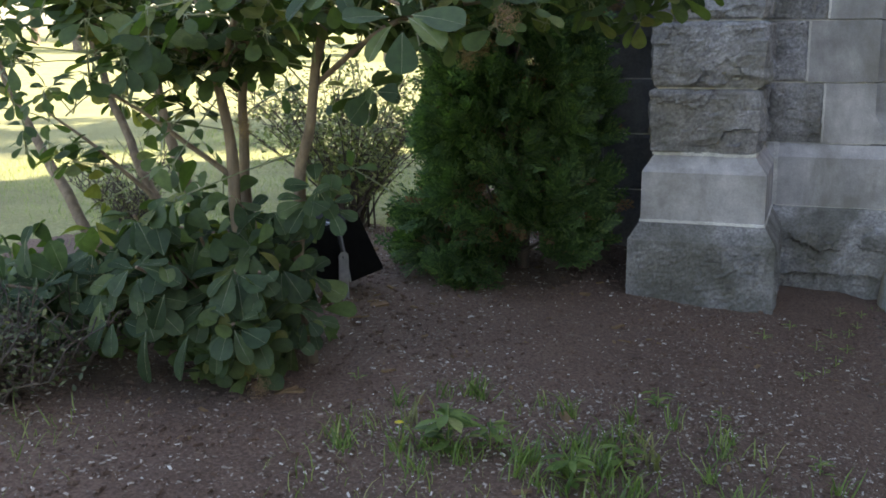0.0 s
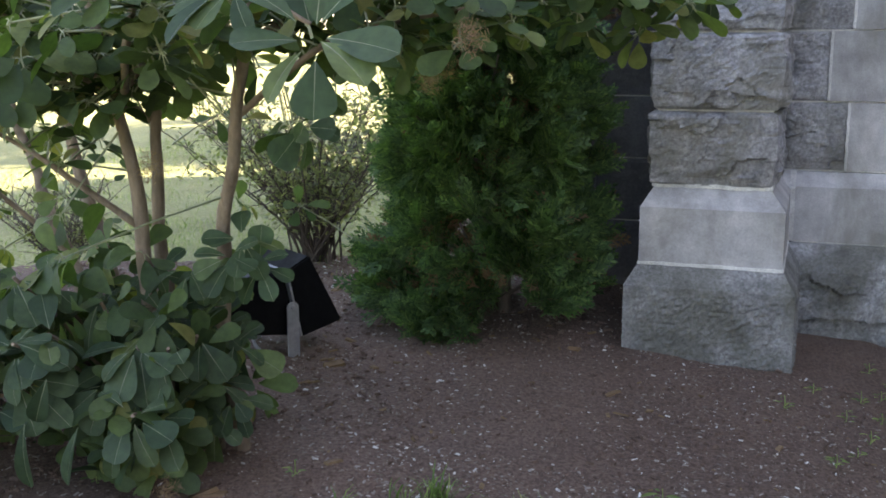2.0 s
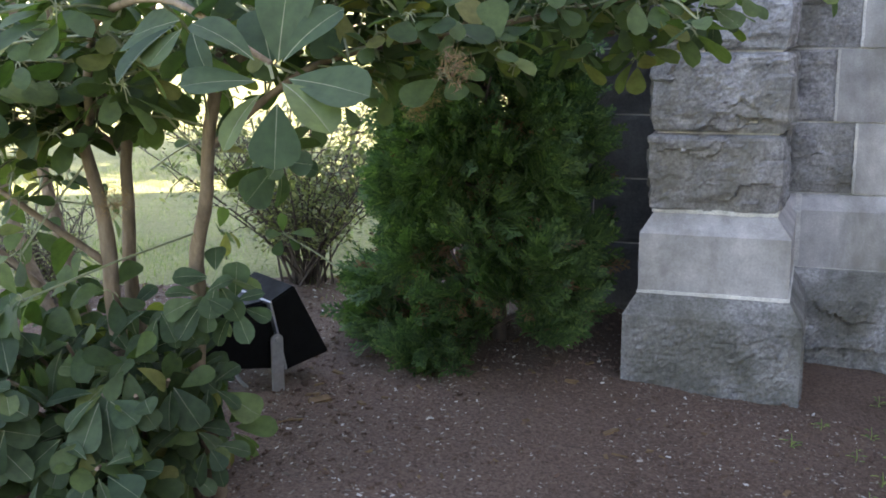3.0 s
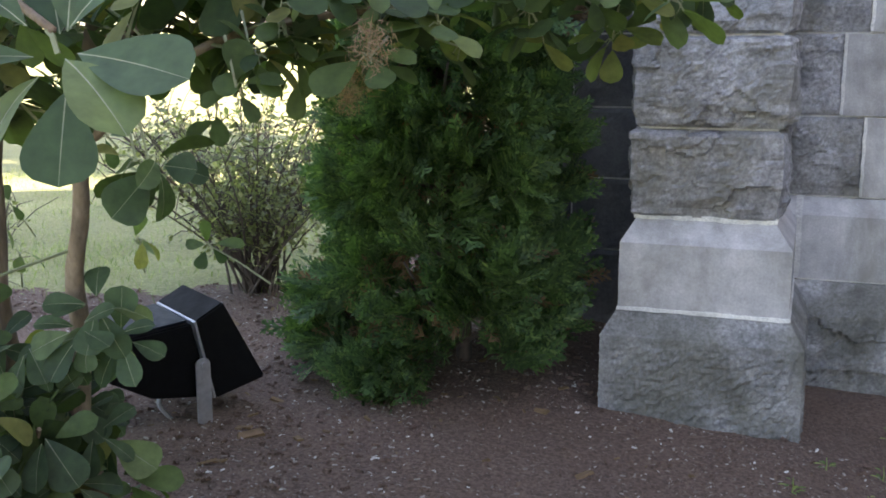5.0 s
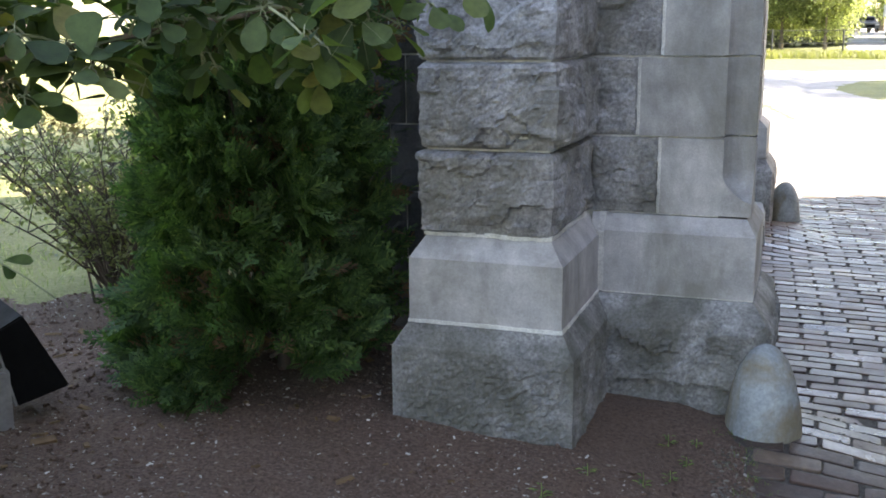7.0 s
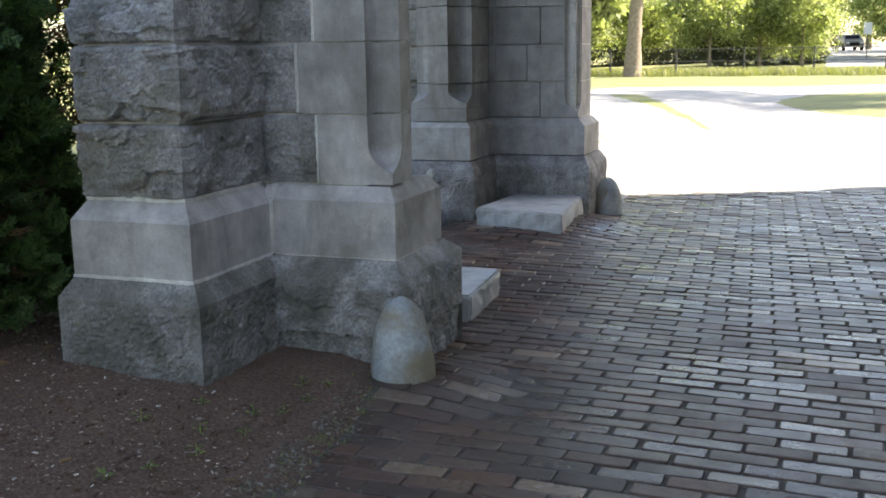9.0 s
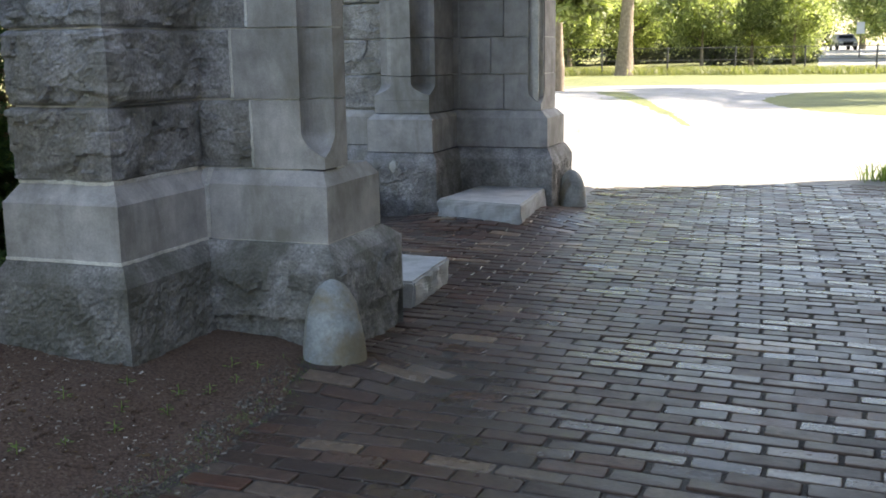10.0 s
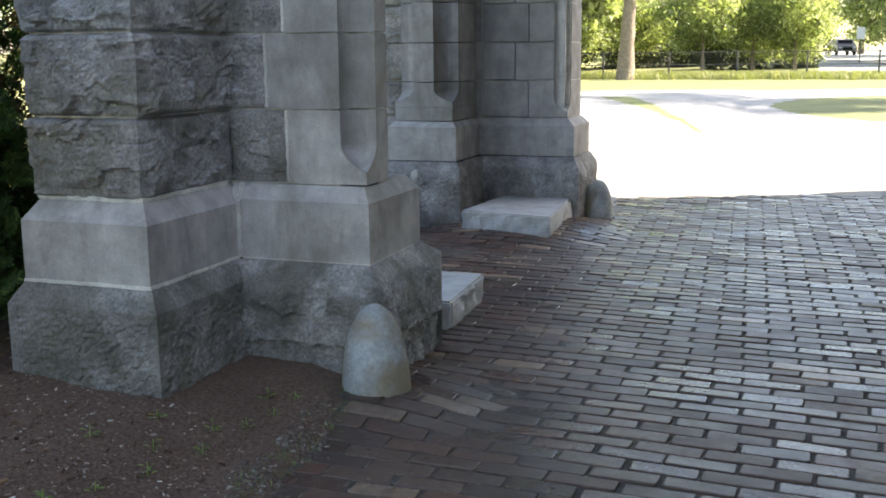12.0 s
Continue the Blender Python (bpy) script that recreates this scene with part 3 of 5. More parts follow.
slope_block("plinth_stone", wall_n, (-2.1, -0.79, 9.86, 10.6), (-2.1, -0.79, 9.90, 10.55), -0.1, 0.45, 0.546 - G, M_ROCK, "-y", 0.02, 33.0)
slope_block("plinth_stone", wall_n, (-2.1, -0.79, 9.90, 10.5), (-2.1, -0.79, 9.95, 10.48), 0.546, 0.80, 0.872 - G, M_ASHLAR)
for i in range(2, 10):
    for xa, xb in ((-2.1, -1.95 + 0.1 * (i % 2)), (-1.95 + 0.1 * (i % 2), -0.80)):
        rock_block("stone", wall_n, xa, xb - G, 9.955, 10.4, Z[i], Z[i + 1] - G, "-y", 0.03, 41.0 + i * 2.1 + xa)
respond = thing("respond", "pale dressed stone respond with hollow-chamfered corners", "pier", kind="structure")
slope_block("plinth_stone", respond, (-1.35, -0.68, 9.20, 9.95), (-1.33, -0.72, 9.24, 9.95), -0.1, 0.47, 0.546 - G, M_ROCK, "-y +x", 0.022, 51.0)
slope_block("plinth_stone", respond, (-1.325, -0.73, 9.25, 9.95), (-1.28, -0.77, 9.295, 9.95), 0.546, 0.82, 0.872 - G, M_ASHLAR)
part("stone", box_bm(-1.275, -0.775, 9.30, 9.95, 0.872, 0.98, 0.0), M_ASHLAR, respond)
for i in range(2, 10):
    z0 = 0.982 if i == 2 else Z[i]
    hollow_stone("stone", respond, -1.275, -0.775, 9.30, 9.95, z0, Z[i + 1] - G, 0.16, 0.14 if i == 2 else 0.0, True)

for pts, nm in ((((-0.35, 6.93), (0.24, 6.90), (0.28, 6.19), (-0.35, 6.15)), 1), (((-0.58, 8.95), (0.17, 8.78), (0.11, 9.84), (-0.50, 9.84)), 2)):
    bm = bmesh.new()
    lo = [bm.verts.new((x, y, -0.04)) for x, y in pts]
    hi = [bm.verts.new((x, y, 0.15 if nm == 1 else 0.20)) for x, y in pts]
    bm.faces.new(hi)
    bm.faces.new(lo)
    for k in range(4):
        bm.faces.new((lo[k], lo[(k + 1) % 4], hi[(k + 1) % 4], hi[k]))
    bmesh.ops.bevel(bm, geom=bm.edges[:], offset=0.012, segments=2, affect="EDGES")
    bmesh.ops.subdivide_edges(bm, edges=[e for e in bm.edges if e.calc_length() > 0.1], cuts=9, use_grid_fill=True)
    for v in bm.verts:
        v.co += Vector((noise.noise(v.co * 12), noise.noise(v.co * 12 + Vector((5, 0, 0))), noise.noise(v.co * 5) * 0.3)) * (0.005 if v.co.z > 0.13 + 0.05 * (nm - 1) else 0.022)
    st = part("stone_step", bm, M_SLAB, None)
    tagged(st, "pale granite step slab lying on the bricks against the pier", "step", "step slabs")

# unseen upper walls, ceiling, roof and eastern walls, sized to block sun and sky
def mass(name, x0, x1, y0, y1, z0, z1, label, mat=None, category="wall"):
    ob = part(name, box_bm(x0, x1, y0, y1, z0, z1, 0), mat or M_ASHLAR, None)
    return tagged(ob, label, category, kind="structure")


# height and west ends chosen for the shadow on foreground and lawn
mass("wall_upper_south", -0.4, 16.0, 5.24, 5.70, 3.44, 12.0, "unseen upper wall over the passage, sized to cast its shadow")
mass("wall_upper_north", 0.9, 16.0, 9.96, 10.45, 3.44, 12.0, "unseen upper wall over the passage, sized to cast its shadow")
# unseen east side, closed with plain walls to darken the east-facing stones
mass("wall_east", 3.4, 16.0, 4.9, 5.70, -0.05, 3.44, "unseen plain wall added east of the passage to block light")
mass("wall_east_side", 3.4, 3.9, 5.70, 9.96, -0.05, 3.44, "unseen plain side wall added to the passage to block light")
mass("wall_east_north", 3.4, 16.0, 9.96, 10.45, -0.05, 3.44, "unseen plain wall added east of the passage to block light")
# added out of view: keeps eastern sky and sunlit lawn off east faces
mass("wall_garden", 4.3, 4.8, -9.0, 4.9, -0.05, 6.5, "unseen plain wall added to block the eastern sky")
# added out of view: its corner sets the shadow edge near the brick end
mass("wall_wing", 5.0, 16.0, 10.45, 13.75, -0.05, 12.0, "unseen plain block added to cast the shadow edge across the drive")
mass("ceiling", 0.3, 16.0, 5.70, 9.96, 3.6, 3.8, "dark plaster ceiling of the passage", M_PLASTER, "ceiling")
mass("roof", 0.6, 16.2, 5.0, 10.7, 12.0, 12.3, "unseen dark roof slab closing the added upper walls", M_IRON, "roof")

# pale patch on the respond and a conduit in the corner
bm = bmesh.new()
bmesh.ops.create_icosphere(bm, subdivisions=3, radius=1.0)
for v in bm.verts:
    v.co = Vector((v.co.x * 0.042, v.co.y * 0.02, v.co.z * 0.052)) * (1 + 0.25 * noise.noise(v.co * 2.0))
    v.co += Vector((-1.06, 9.185, 0.43))
part("patch", bm, M_MORTAR, respond, "white lime patch")
v, f = tube([(-0.715, 9.925, 0.9), (-0.712, 9.925, 2.0), (-0.715, 9.925, 3.4)], [0.009] * 3, 8)
conduit = mesh_ob("conduit", v, f, M_STEEL)
tagged(conduit, "thin grey conduit running up the pier corner", "pipe")


# ---- floodlight ----
def floodlight():
    t = thing("floodlight", "black metal floodlight tilted on a galvanised bracket in the mulch", "floodlight", (-2.19, 3.77, 0.2))
    e, n = Vector((0.55, 0.83, 0)).normalized(), Vector((0.83, -0.55, 0)).normalized()

    def extrude(name, outline, a, b, mat, parent, label="", bevel=0.006):
        bm = bmesh.new()
        lo = [bm.verts.new(e * p[0] + n * a + Vector((0, 0, p[1] + 0.224))) for p in outline]
        hi = [bm.verts.new(e * p[0] + n * b + Vector((0, 0, p[1] + 0.224))) for p in outline]
        bm.faces.new(lo)
        bm.faces.new(hi)
        for k in range(len(lo)):
            bm.faces.new((lo[k], lo[(k + 1) % len(lo)], hi[(k + 1) % len(lo)], hi[k]))
        bmesh.ops.bevel(bm, geom=bm.edges[:], offset=bevel, segments=2, affect="EDGES")
        return part(name, bm, mat, parent, label)

    hood = extrude("hood", [(0.235, -0.095), (0.09, 0.2), (-0.015, 0.15), (0.045, -0.135)], -0.36, -0.025, M_BLACK, t)
    body = extrude("housing", [(0.035, -0.13), (-0.022, 0.142), (-0.28, 0.125), (-0.31, -0.01), (-0.17, -0.095)], -0.345, -0.04, M_BLACK, t)
    extrude("glass", [(-0.03, 0.152), (-0.03, 0.145), (-0.27, 0.128), (-0.27, 0.135)], -0.33, -0.055, M_GLASS, body, "dark sky-reflecting glass pane", 0.001)
    extrude("gasket", [(-0.02, 0.148), (0.038, -0.132), (0.045, -0.128), (-0.012, 0.152)], -0.35, -0.022, M_STEEL, hood, "pale seam strip", 0.001)
    for side in (-0.02, -0.365):
        arm = []
        for i in range(9):
            a = math.pi * i / 8
            arm.append((0.026 * math.cos(a), 0.022 * math.sin(a)))
        arm += [(-0.028, -0.25), (0.024, -0.25)]
        a_ob = extrude("bracket_arm", arm, side, side + 0.008, M_STEEL, t, "pale galvanised strap", 0.001)
        bm = bmesh.new()
        bmesh.ops.create_cone(bm, cap_ends=True, segments=12, radius1=0.011, radius2=0.009, depth=0.012)
        bmesh.ops.transform(bm, matrix=n.to_track_quat("Z", "Y").to_matrix().to_4x4(), verts=bm.verts)
        bmesh.ops.translate(bm, vec=n * (side + 0.012) + Vector((0, 0, 0.224)), verts=bm.verts)
        part("bolt", bm, M_STEEL, a_ob)
    extrude("base_plate", [(-0.06, -0.25), (0.06, -0.25), (0.06, -0.215), (-0.06, -0.215)], -0.37, -0.01, M_BLACK, t)
    v, f = tube(smooth_line([e * -0.05 + n * -0.2 + Vector((0, 0, 0.13)), e * -0.10 + n * -0.18 + Vector((0, 0, 0.06)), e * -0.06 + n * -0.14 + Vector((0, 0, -0.01))]), [0.007] * 13, 8)
    mesh_ob("cable", v, f, M_STEEL, t, "short grey flexible conduit")
    return t


floodlight()

# ---- broad-leaved bush ----
rng = random.Random(11)
bush = thing("smoke_bush", "tall multi-stemmed bush with broad rounded green leaves", "bush", (0, 0, 0))
STEMS = [
    [(-2.72, 2.95, 0.12), (-3.04, 3.0, 0.64), (-3.42, 3.2, 0.97), (-3.8, 3.4, 1.35), (-4.1, 3.5, 1.9)],
    [(-2.42, 2.95, 0.12), (-2.73, 3.12, 0.68), (-3.15, 3.40, 1.15), (-3.6, 3.6, 1.9)],
    [(-2.30, 2.98, 0.12), (-2.45, 3.02, 0.62), (-2.80, 3.25, 1.22), (-3.05, 3.4, 2.0)],
    [(-2.16, 2.72, 0.12), (-2.13, 2.73, 0.85), (-2.14, 2.68, 1.25), (-2.25, 2.6, 2.0)],
    [(-2.14, 2.86, 0.12), (-2.12, 2.84, 0.6), (-2.18, 2.9, 1.2), (-2.1, 3.1, 2.0)],
    [(-1.92, 2.88, 0.12), (-1.93, 2.84, 0.8), (-1.80, 2.74, 1.25), (-1.62, 2.7, 2.0)],
]
BOUGHS = [
    [(-1.80, 2.74, 1.28), (-1.50, 2.80, 1.50), (-1.15, 2.98, 1.58), (-0.82, 3.30, 1.66), (-0.5, 3.36, 1.70)],
    [(-2.13, 2.68, 1.3), (-1.80, 2.30, 1.58), (-1.40, 1.98, 1.64), (-1.10, 1.84, 1.53)],
    [(-1.72, 2.72, 1.5), (-1.42, 3.1, 1.72), (-1.1, 3.5, 1.80), (-0.9, 3.75, 1.85)],
    [(-2.8, 3.25, 1.25), (-2.75, 2.8, 1.5), (-2.6, 2.4, 1.7)],
    [(-2.2, 2.9, 1.25), (-2.5, 2.7, 1.55), (-2.75, 2.5, 1.75)],
    [(-2.13, 2.72, 0.95), (-2.35, 2.6, 1.15), (-2.55, 2.5, 1.3)],
    [(-2.73, 3.12, 0.75), (-2.95, 3.0, 1.0), (-3.1, 2.9, 1.15)],
]
BOUGHS += [
    [(-2.18, 2.72, 1.361), (-2.251, 2.62, 1.42), (-2.351, 2.55, 1.461)],
    [(-2.18, 2.72, 1.361), (-2.028, 2.7, 1.44), (-1.837, 2.65, 1.529)],
]
twig_points = []
for i, pts in enumerate(STEMS + BOUGHS):
    line = smooth_line(pts, 7)
    big = i < len(STEMS)
    r0 = (0.031 if big else 0.013 if i < len(STEMS) + 7 else 0.024) * rng.uniform(0.85, 1.1)
    radii = [r0 * (1 - 0.62 * k / (len(line) - 1)) for k in range(len(line))]
    line = [p + Vector((noise.noise(p * 4 + Vector((i, 0, 0))), noise.noise(p * 4 + Vector((0, i, 5))), 0)) * (0.022 if big else 0.015) for p in line]
    v, f = tube(line, radii, 9 if big else 6, i, 0.18)
    mesh_ob("stem" if big else "bough", v, f, M_BARK, bush, "pale brown bare stem" if big else "", True)
    for p in line[len(line) // 2:] if big else line[4:]:
        twig_points.append((p, big))

LEAF_T = [leaf_template(0.74, 0.16, 0.14, n=8), leaf_template(0.60, 0.25, 0.26, n=7), leaf_template(0.80, 0.12, 0.08, n=8), leaf_template(0.50, 0.3, 0.38, n=7)]


def rosette(centre, axis, size, count, droop):
    """Leaves round a twig tip: rows of (matrix, origin)."""
    out = []
    a = Vector(axis).normalized()
    s = a.orthogonal().normalized()
    t = a.cross(s)
    turn = rng.uniform(0, 6.28)
    for k in range(count):
        ang = turn + k * 2.4
        side = s * math.cos(ang) + t * math.sin(ang)
        d = (a * rng.uniform(0.05, 0.75) + side + Vector((0, 0, -droop * rng.uniform(0.3, 1.3)))).normalized()
        up = (a + Vector((0, 0, 0.7)) + Vector((rng.uniform(-0.4, 0.4), rng.uniform(-0.4, 0.4), 0)))
        out.append((axes(d, up, size * rng.uniform(0.7, 1.15)), Vector(centre) + d * size * 0.22 + a * rng.uniform(-0.03, 0.02)))
    return out


crown, petiole_v, petiole_f = [], [], []


def add_petiole(a, b, r=0.0018):
    v, f = tube([a, (Vector(a) + Vector(b)) / 2 + Vector((0, 0, 0.006)), b], [r * 1.4, r, r], 4)
    k = len(petiole_v)
    petiole_v.extend(v)
    petiole_f.extend(tuple(q + k for q in ff) for ff in f)


def spray(centre, axis, size, count, droop, start=None):
    for m3, o in rosette(centre, axis, size, count, droop):
        crown.append((m3, o))
        add_petiole(centre, o)
    if start is not None:
        add_petiole(start, centre, 0.0032)


# leaf sprays on stems and boughs
for p, big in twig_points:
    for _ in range(3 if big else 3):
        off = Vector((rng.gauss(0, 1), rng.gauss(0, 1), rng.gauss(0.1, 0.7))) * (0.20 if big else 0.11)
        c = p + off
        if c.z < 1.32 and rng.random() < 0.85:
            continue
        if c.y < 2.05 or (c.x > -1.95 and c.z < 1.45) or (c.x > -0.75 and c.z < 1.62):
            continue
        spray(c, off + Vector((0, 0, 0.25)), rng.uniform(0.075, 0.115), rng.randint(4, 7), 0.55, p)
# fuller top
for _ in range(66):
    c = Vector((rng.uniform(-3.7, -1.5), rng.uniform(2.3, 3.7), rng.uniform(1.45, 2.2)))
    spray(c, (rng.gauss(0, 0.5), rng.gauss(-0.2, 0.5), 0.6), rng.uniform(0.08, 0.12), rng.randint(4, 7), 0.5, c + Vector((rng.gauss(0, 0.05), rng.gauss(0, 0.05), -0.12)))
for _ in range(62):
    f = rng.random()
    c = Vector((-1.75 + 1.25 * f, 2.75 + 0.75 * f + rng.gauss(0, 0.22), rng.uniform(1.50, 1.98) + 0.03 * f))
    spray(c, (rng.gauss(0, 0.5), rng.gauss(-0.3, 0.5), 0.5), rng.uniform(0.08, 0.115), rng.randint(4, 6), 0.6, c + Vector((-0.08, 0, 0.06)))
# sprays hanging below the boughs
for _ in range(15):
    f = rng.random()
    c = Vector((-2.0 + 0.72 * f, 2.9 + rng.gauss(0, 0.15), 1.50 - 0.26 * math.sin(math.pi * f) * rng.random()))
    spray(c, (rng.gauss(0, 0.5), rng.gauss(-0.3, 0.5), 0.3), rng.uniform(0.07, 0.105), rng.randint(3, 5), 0.8, c + Vector((-0.02, 0, 0.10)))
# mid-height sprays against the light
for _ in range(24):
    c = Vector((rng.uniform(-3.9, -2.1), rng.uniform(2.9, 3.8), rng.uniform(0.85, 1.45)))
    spray(c, (rng.gauss(0, 0.6), rng.gauss(-0.2, 0.6), 0.4), rng.uniform(0.06, 0.095), rng.randint(3, 6), 0.6, c + Vector((rng.gauss(0, 0.08), 0.03, -0.12)))
T = [[], [], [], []]
for i, (m3, o) in enumerate(crown):
    T[i % 4].append((m3, o))
for i in range(4):
    ob = scatter("foliage", LEAF_T[i], [a for a, _ in T[i]], [tuple(b) for _, b in T[i]], M_LEAF, bush, "dense rounded dark green leaves")
    ob["kind"] = "stuff"

# low leafy shoots at the foot, and the large rosette, leaf by leaf
near_leaves = []
for _ in range(29):
    f = rng.random()
    c = Vector((rng.uniform(-3.0, -1.84), rng.uniform(2.28, 2.7), rng.uniform(0.44, 0.92)))
    c.z = 0.30 + (c.z - 0.30) * (1 - 0.5 * clamp01((c.x + 2.25) / 0.5) - 0.4 * clamp01((-2.45 - c.x) / 0.4))
    near_leaves += rosette(c, (rng.gauss(0, 0.35), rng.gauss(-0.55, 0.35), rng.uniform(0.1, 0.8)), rng.uniform(0.10, 0.14), 8, rng.uniform(0.6, 1.7))
    foot = Vector((-2.3 + 0.35 * (c.x + 2.4), 2.85, 0.2))
    v, f2 = tube(smooth_line([foot, (foot + c) / 2 + Vector((0, 0, 0.08)), c], 4), [0.006] * 9, 5)
    mesh_ob("shoot", v, f2, M_BARK, bush)
for _ in range(5):
    c = Vector((rng.uniform(-2.3, -2.05), rng.uniform(2.9, 3.2), rng.uniform(0.3, 0.70)))
    near_leaves += rosette(c, (rng.gauss(0.2, 0.3), rng.gauss(-0.5, 0.3), rng.uniform(0.1, 0.7)), rng.uniform(0.10, 0.13), 6, rng.uniform(0.2, 1.1))
for _ in range(4):
    c = Vector((rng.uniform(-2.05, -1.88), rng.uniform(2.7, 2.95), rng.uniform(0.28, 0.66)))
    near_leaves += rosette(c, (rng.gauss(0.3, 0.3), rng.gauss(-0.5, 0.3), rng.uniform(0.1, 0.7)), rng.uniform(0.10, 0.13), 6, rng.uniform(0.2, 1.1))
near_leaves += rosette((-1.09, 1.84, 1.505), (0.1, -0.55, 0.28), 0.145, 9, 0.25)
near_leaves += rosette((-1.32, 1.98, 1.60), (-0.2, -0.5, 0.35), 0.135, 8, 0.3)
near_leaves += rosette((-0.56, 3.28, 1.63), (0.4, -0.4, -0.5), 0.11, 4, 0.9)
near_leaves += rosette((-1.52, 2.62, 1.27), (0.3, -0.3, -0.3), 0.11, 6, 0.7)
# shoot beside the floodlight
for _ in range(6):
    c = Vector((rng.gauss(-1.95, 0.035), rng.gauss(2.84, 0.05), rng.uniform(0.56, 0.72)))
    near_leaves += rosette(c, (0.3, -0.5, rng.uniform(0.2, 0.8)), rng.uniform(0.085, 0.11), 5, rng.uniform(0.3, 1.2))
for _ in range(10):
    c = Vector((rng.gauss(-2.12, 0.10), rng.gauss(2.72, 0.08), rng.uniform(0.62, 0.86)))
    near_leaves += rosette(c, (0.1, -0.5, rng.uniform(0.2, 0.8)), rng.uniform(0.085, 0.115), 5, rng.uniform(0.3, 1.2))
v, f2 = tube(smooth_line([(-1.97, 2.86, 0.18), (-1.96, 2.83, 0.45), (-1.95, 2.84, 0.70)], 4), [0.006] * 9, 5)
mesh_ob("shoot", v, f2, M_BARK, bush)
for c in ((-1.82, 2.78, 0.92), (-1.78, 2.8, 0.84), (-1.84, 2.75, 0.87)):
    near_leaves += rosette(c, (0.1, -0.6, 0.25), 0.10, 6, 0.7)
for c in ((-2.88, 2.45, 0.65), (-2.66, 2.4, 0.63), (-2.86, 2.35, 0.54), (-2.5, 2.4, 0.6), (-2.67, 2.35, 0.51), (-2.37, 2.3, 0.51), (-2.29, 2.35, 0.58), (-2.64, 2.5, 0.69)):
    near_leaves += rosette(c, (rng.gauss(0, 0.2), -0.6, rng.uniform(0.2, 0.6)), rng.uniform(0.11, 0.14), 6, 0.9)
# long hanging leaves at the outside of the low shoots
for bx, bz, length, wide in ((-2.24, 0.47, 0.19, 0.6), (-2.10, 0.46, 0.17, 0.55), (-1.99, 0.46, 0.14, 0.6), (-2.34, 0.66, 0.13, 0.6), (-2.56, 0.63, 0.15, 1.0), (-2.76, 0.75, 0.14, 1.0), (-2.70, 0.62, 0.14, 0.6), (-2.42, 0.56, 0.13, 0.9), (-2.17, 0.60, 0.14, 0.9)):
    m3 = axes((rng.uniform(-0.35, 0.1), -0.25, -1.0), (rng.gauss(0, 0.3), -1.0, 0.2), length)
    m3[:, 1] *= wide
    near_leaves.append((m3, Vector((bx, rng.uniform(2.29, 2.36), bz))))
low_extra = []
for _ in range(115):
    c = Vector((rng.uniform(-3.2, -1.92), rng.uniform(2.40, 3.0), rng.uniform(0.35, 0.88)))
    c.z = 0.26 + (c.z - 0.26) * (1 - 0.45 * clamp01((c.x + 2.25) / 0.5) - 0.4 * clamp01((-2.45 - c.x) / 0.4))
    low_extra += rosette(c, (rng.gauss(0, 0.5), rng.gauss(-0.3, 0.5), rng.uniform(0.1, 0.8)), rng.uniform(0.09, 0.13), 6, rng.uniform(0.3, 1.2))
for _ in range(26):
    c = Vector((rng.uniform(-2.22, -1.96), rng.uniform(2.45, 2.8), rng.uniform(0.27, 0.46)))
    low_extra += rosette(c, (rng.gauss(0.2, 0.4), rng.gauss(-0.5, 0.4), rng.uniform(0.1, 0.7)), rng.uniform(0.085, 0.125), 6, rng.uniform(0.3, 1.2))
for _ in range(26):
    c = Vector((rng.uniform(-2.4, -2.0), rng.uniform(2.7, 3.2), rng.uniform(0.22, 0.68)))
    low_extra += rosette(c, (rng.gauss(0.1, 0.5), rng.gauss(-0.3, 0.5), rng.uniform(0.1, 0.8)), rng.uniform(0.08, 0.12), 6, rng.uniform(0.3, 1.2))
ob = scatter("foliage", LEAF_T[1], [a for a, _ in low_extra], [tuple(b) for _, b in low_extra], M_LEAF, bush, "low broad green leaves")
ob["kind"] = "stuff"
leaf_meshes = []
for tv, tf in LEAF_T:
    me = bpy.data.meshes.new("leaf")
    verts = [tuple(v) for v in tv]
    faces = [tuple(f) for f in tf]
    # raised midrib and side veins
    k = len(verts)
    n = len(verts) // 3
    for i in range(n):
        w = 0.008 * (1 - 0.85 * i / n)
        c = Vector(verts[i * 3 + 1])
        verts += [(c.x, -w, c.z + 0.006), (c.x, w, c.z + 0.006)]
    rib = [(k + 2 * i, k + 2 * i + 2, k + 2 * i + 3, k + 2 * i + 1) for i in range(n - 1)]
    me.from_pydata(verts, [], faces + rib)
    me.materials.append(M_LEAF_OB)
    me.materials.append(M_VEIN)
    for p_i in range(len(faces), len(faces) + len(rib)):
        me.polygons[p_i].material_index = 1
    leaf_meshes.append(me)
for i, (m3, o) in enumerate(near_leaves):
    ob = new("leaf", leaf_meshes[i % 4])
    mw = Matrix.Identity(4)
    for a in range(3):
        for b in range(3):
            mw[a][b] = m3[a][b]
    mw.translation = o
    ob.parent = bush
    ob.matrix_basis = mw
for pts in ([(-1.10, 1.84, 1.53), (-1.09, 1.84, 1.505)],):
    add_petiole(*pts, 0.004)
ob = mesh_ob("twigs", petiole_v, petiole_f, M_VEIN, bush, "thin pale leaf stalks")
ob["kind"] = "stuff"

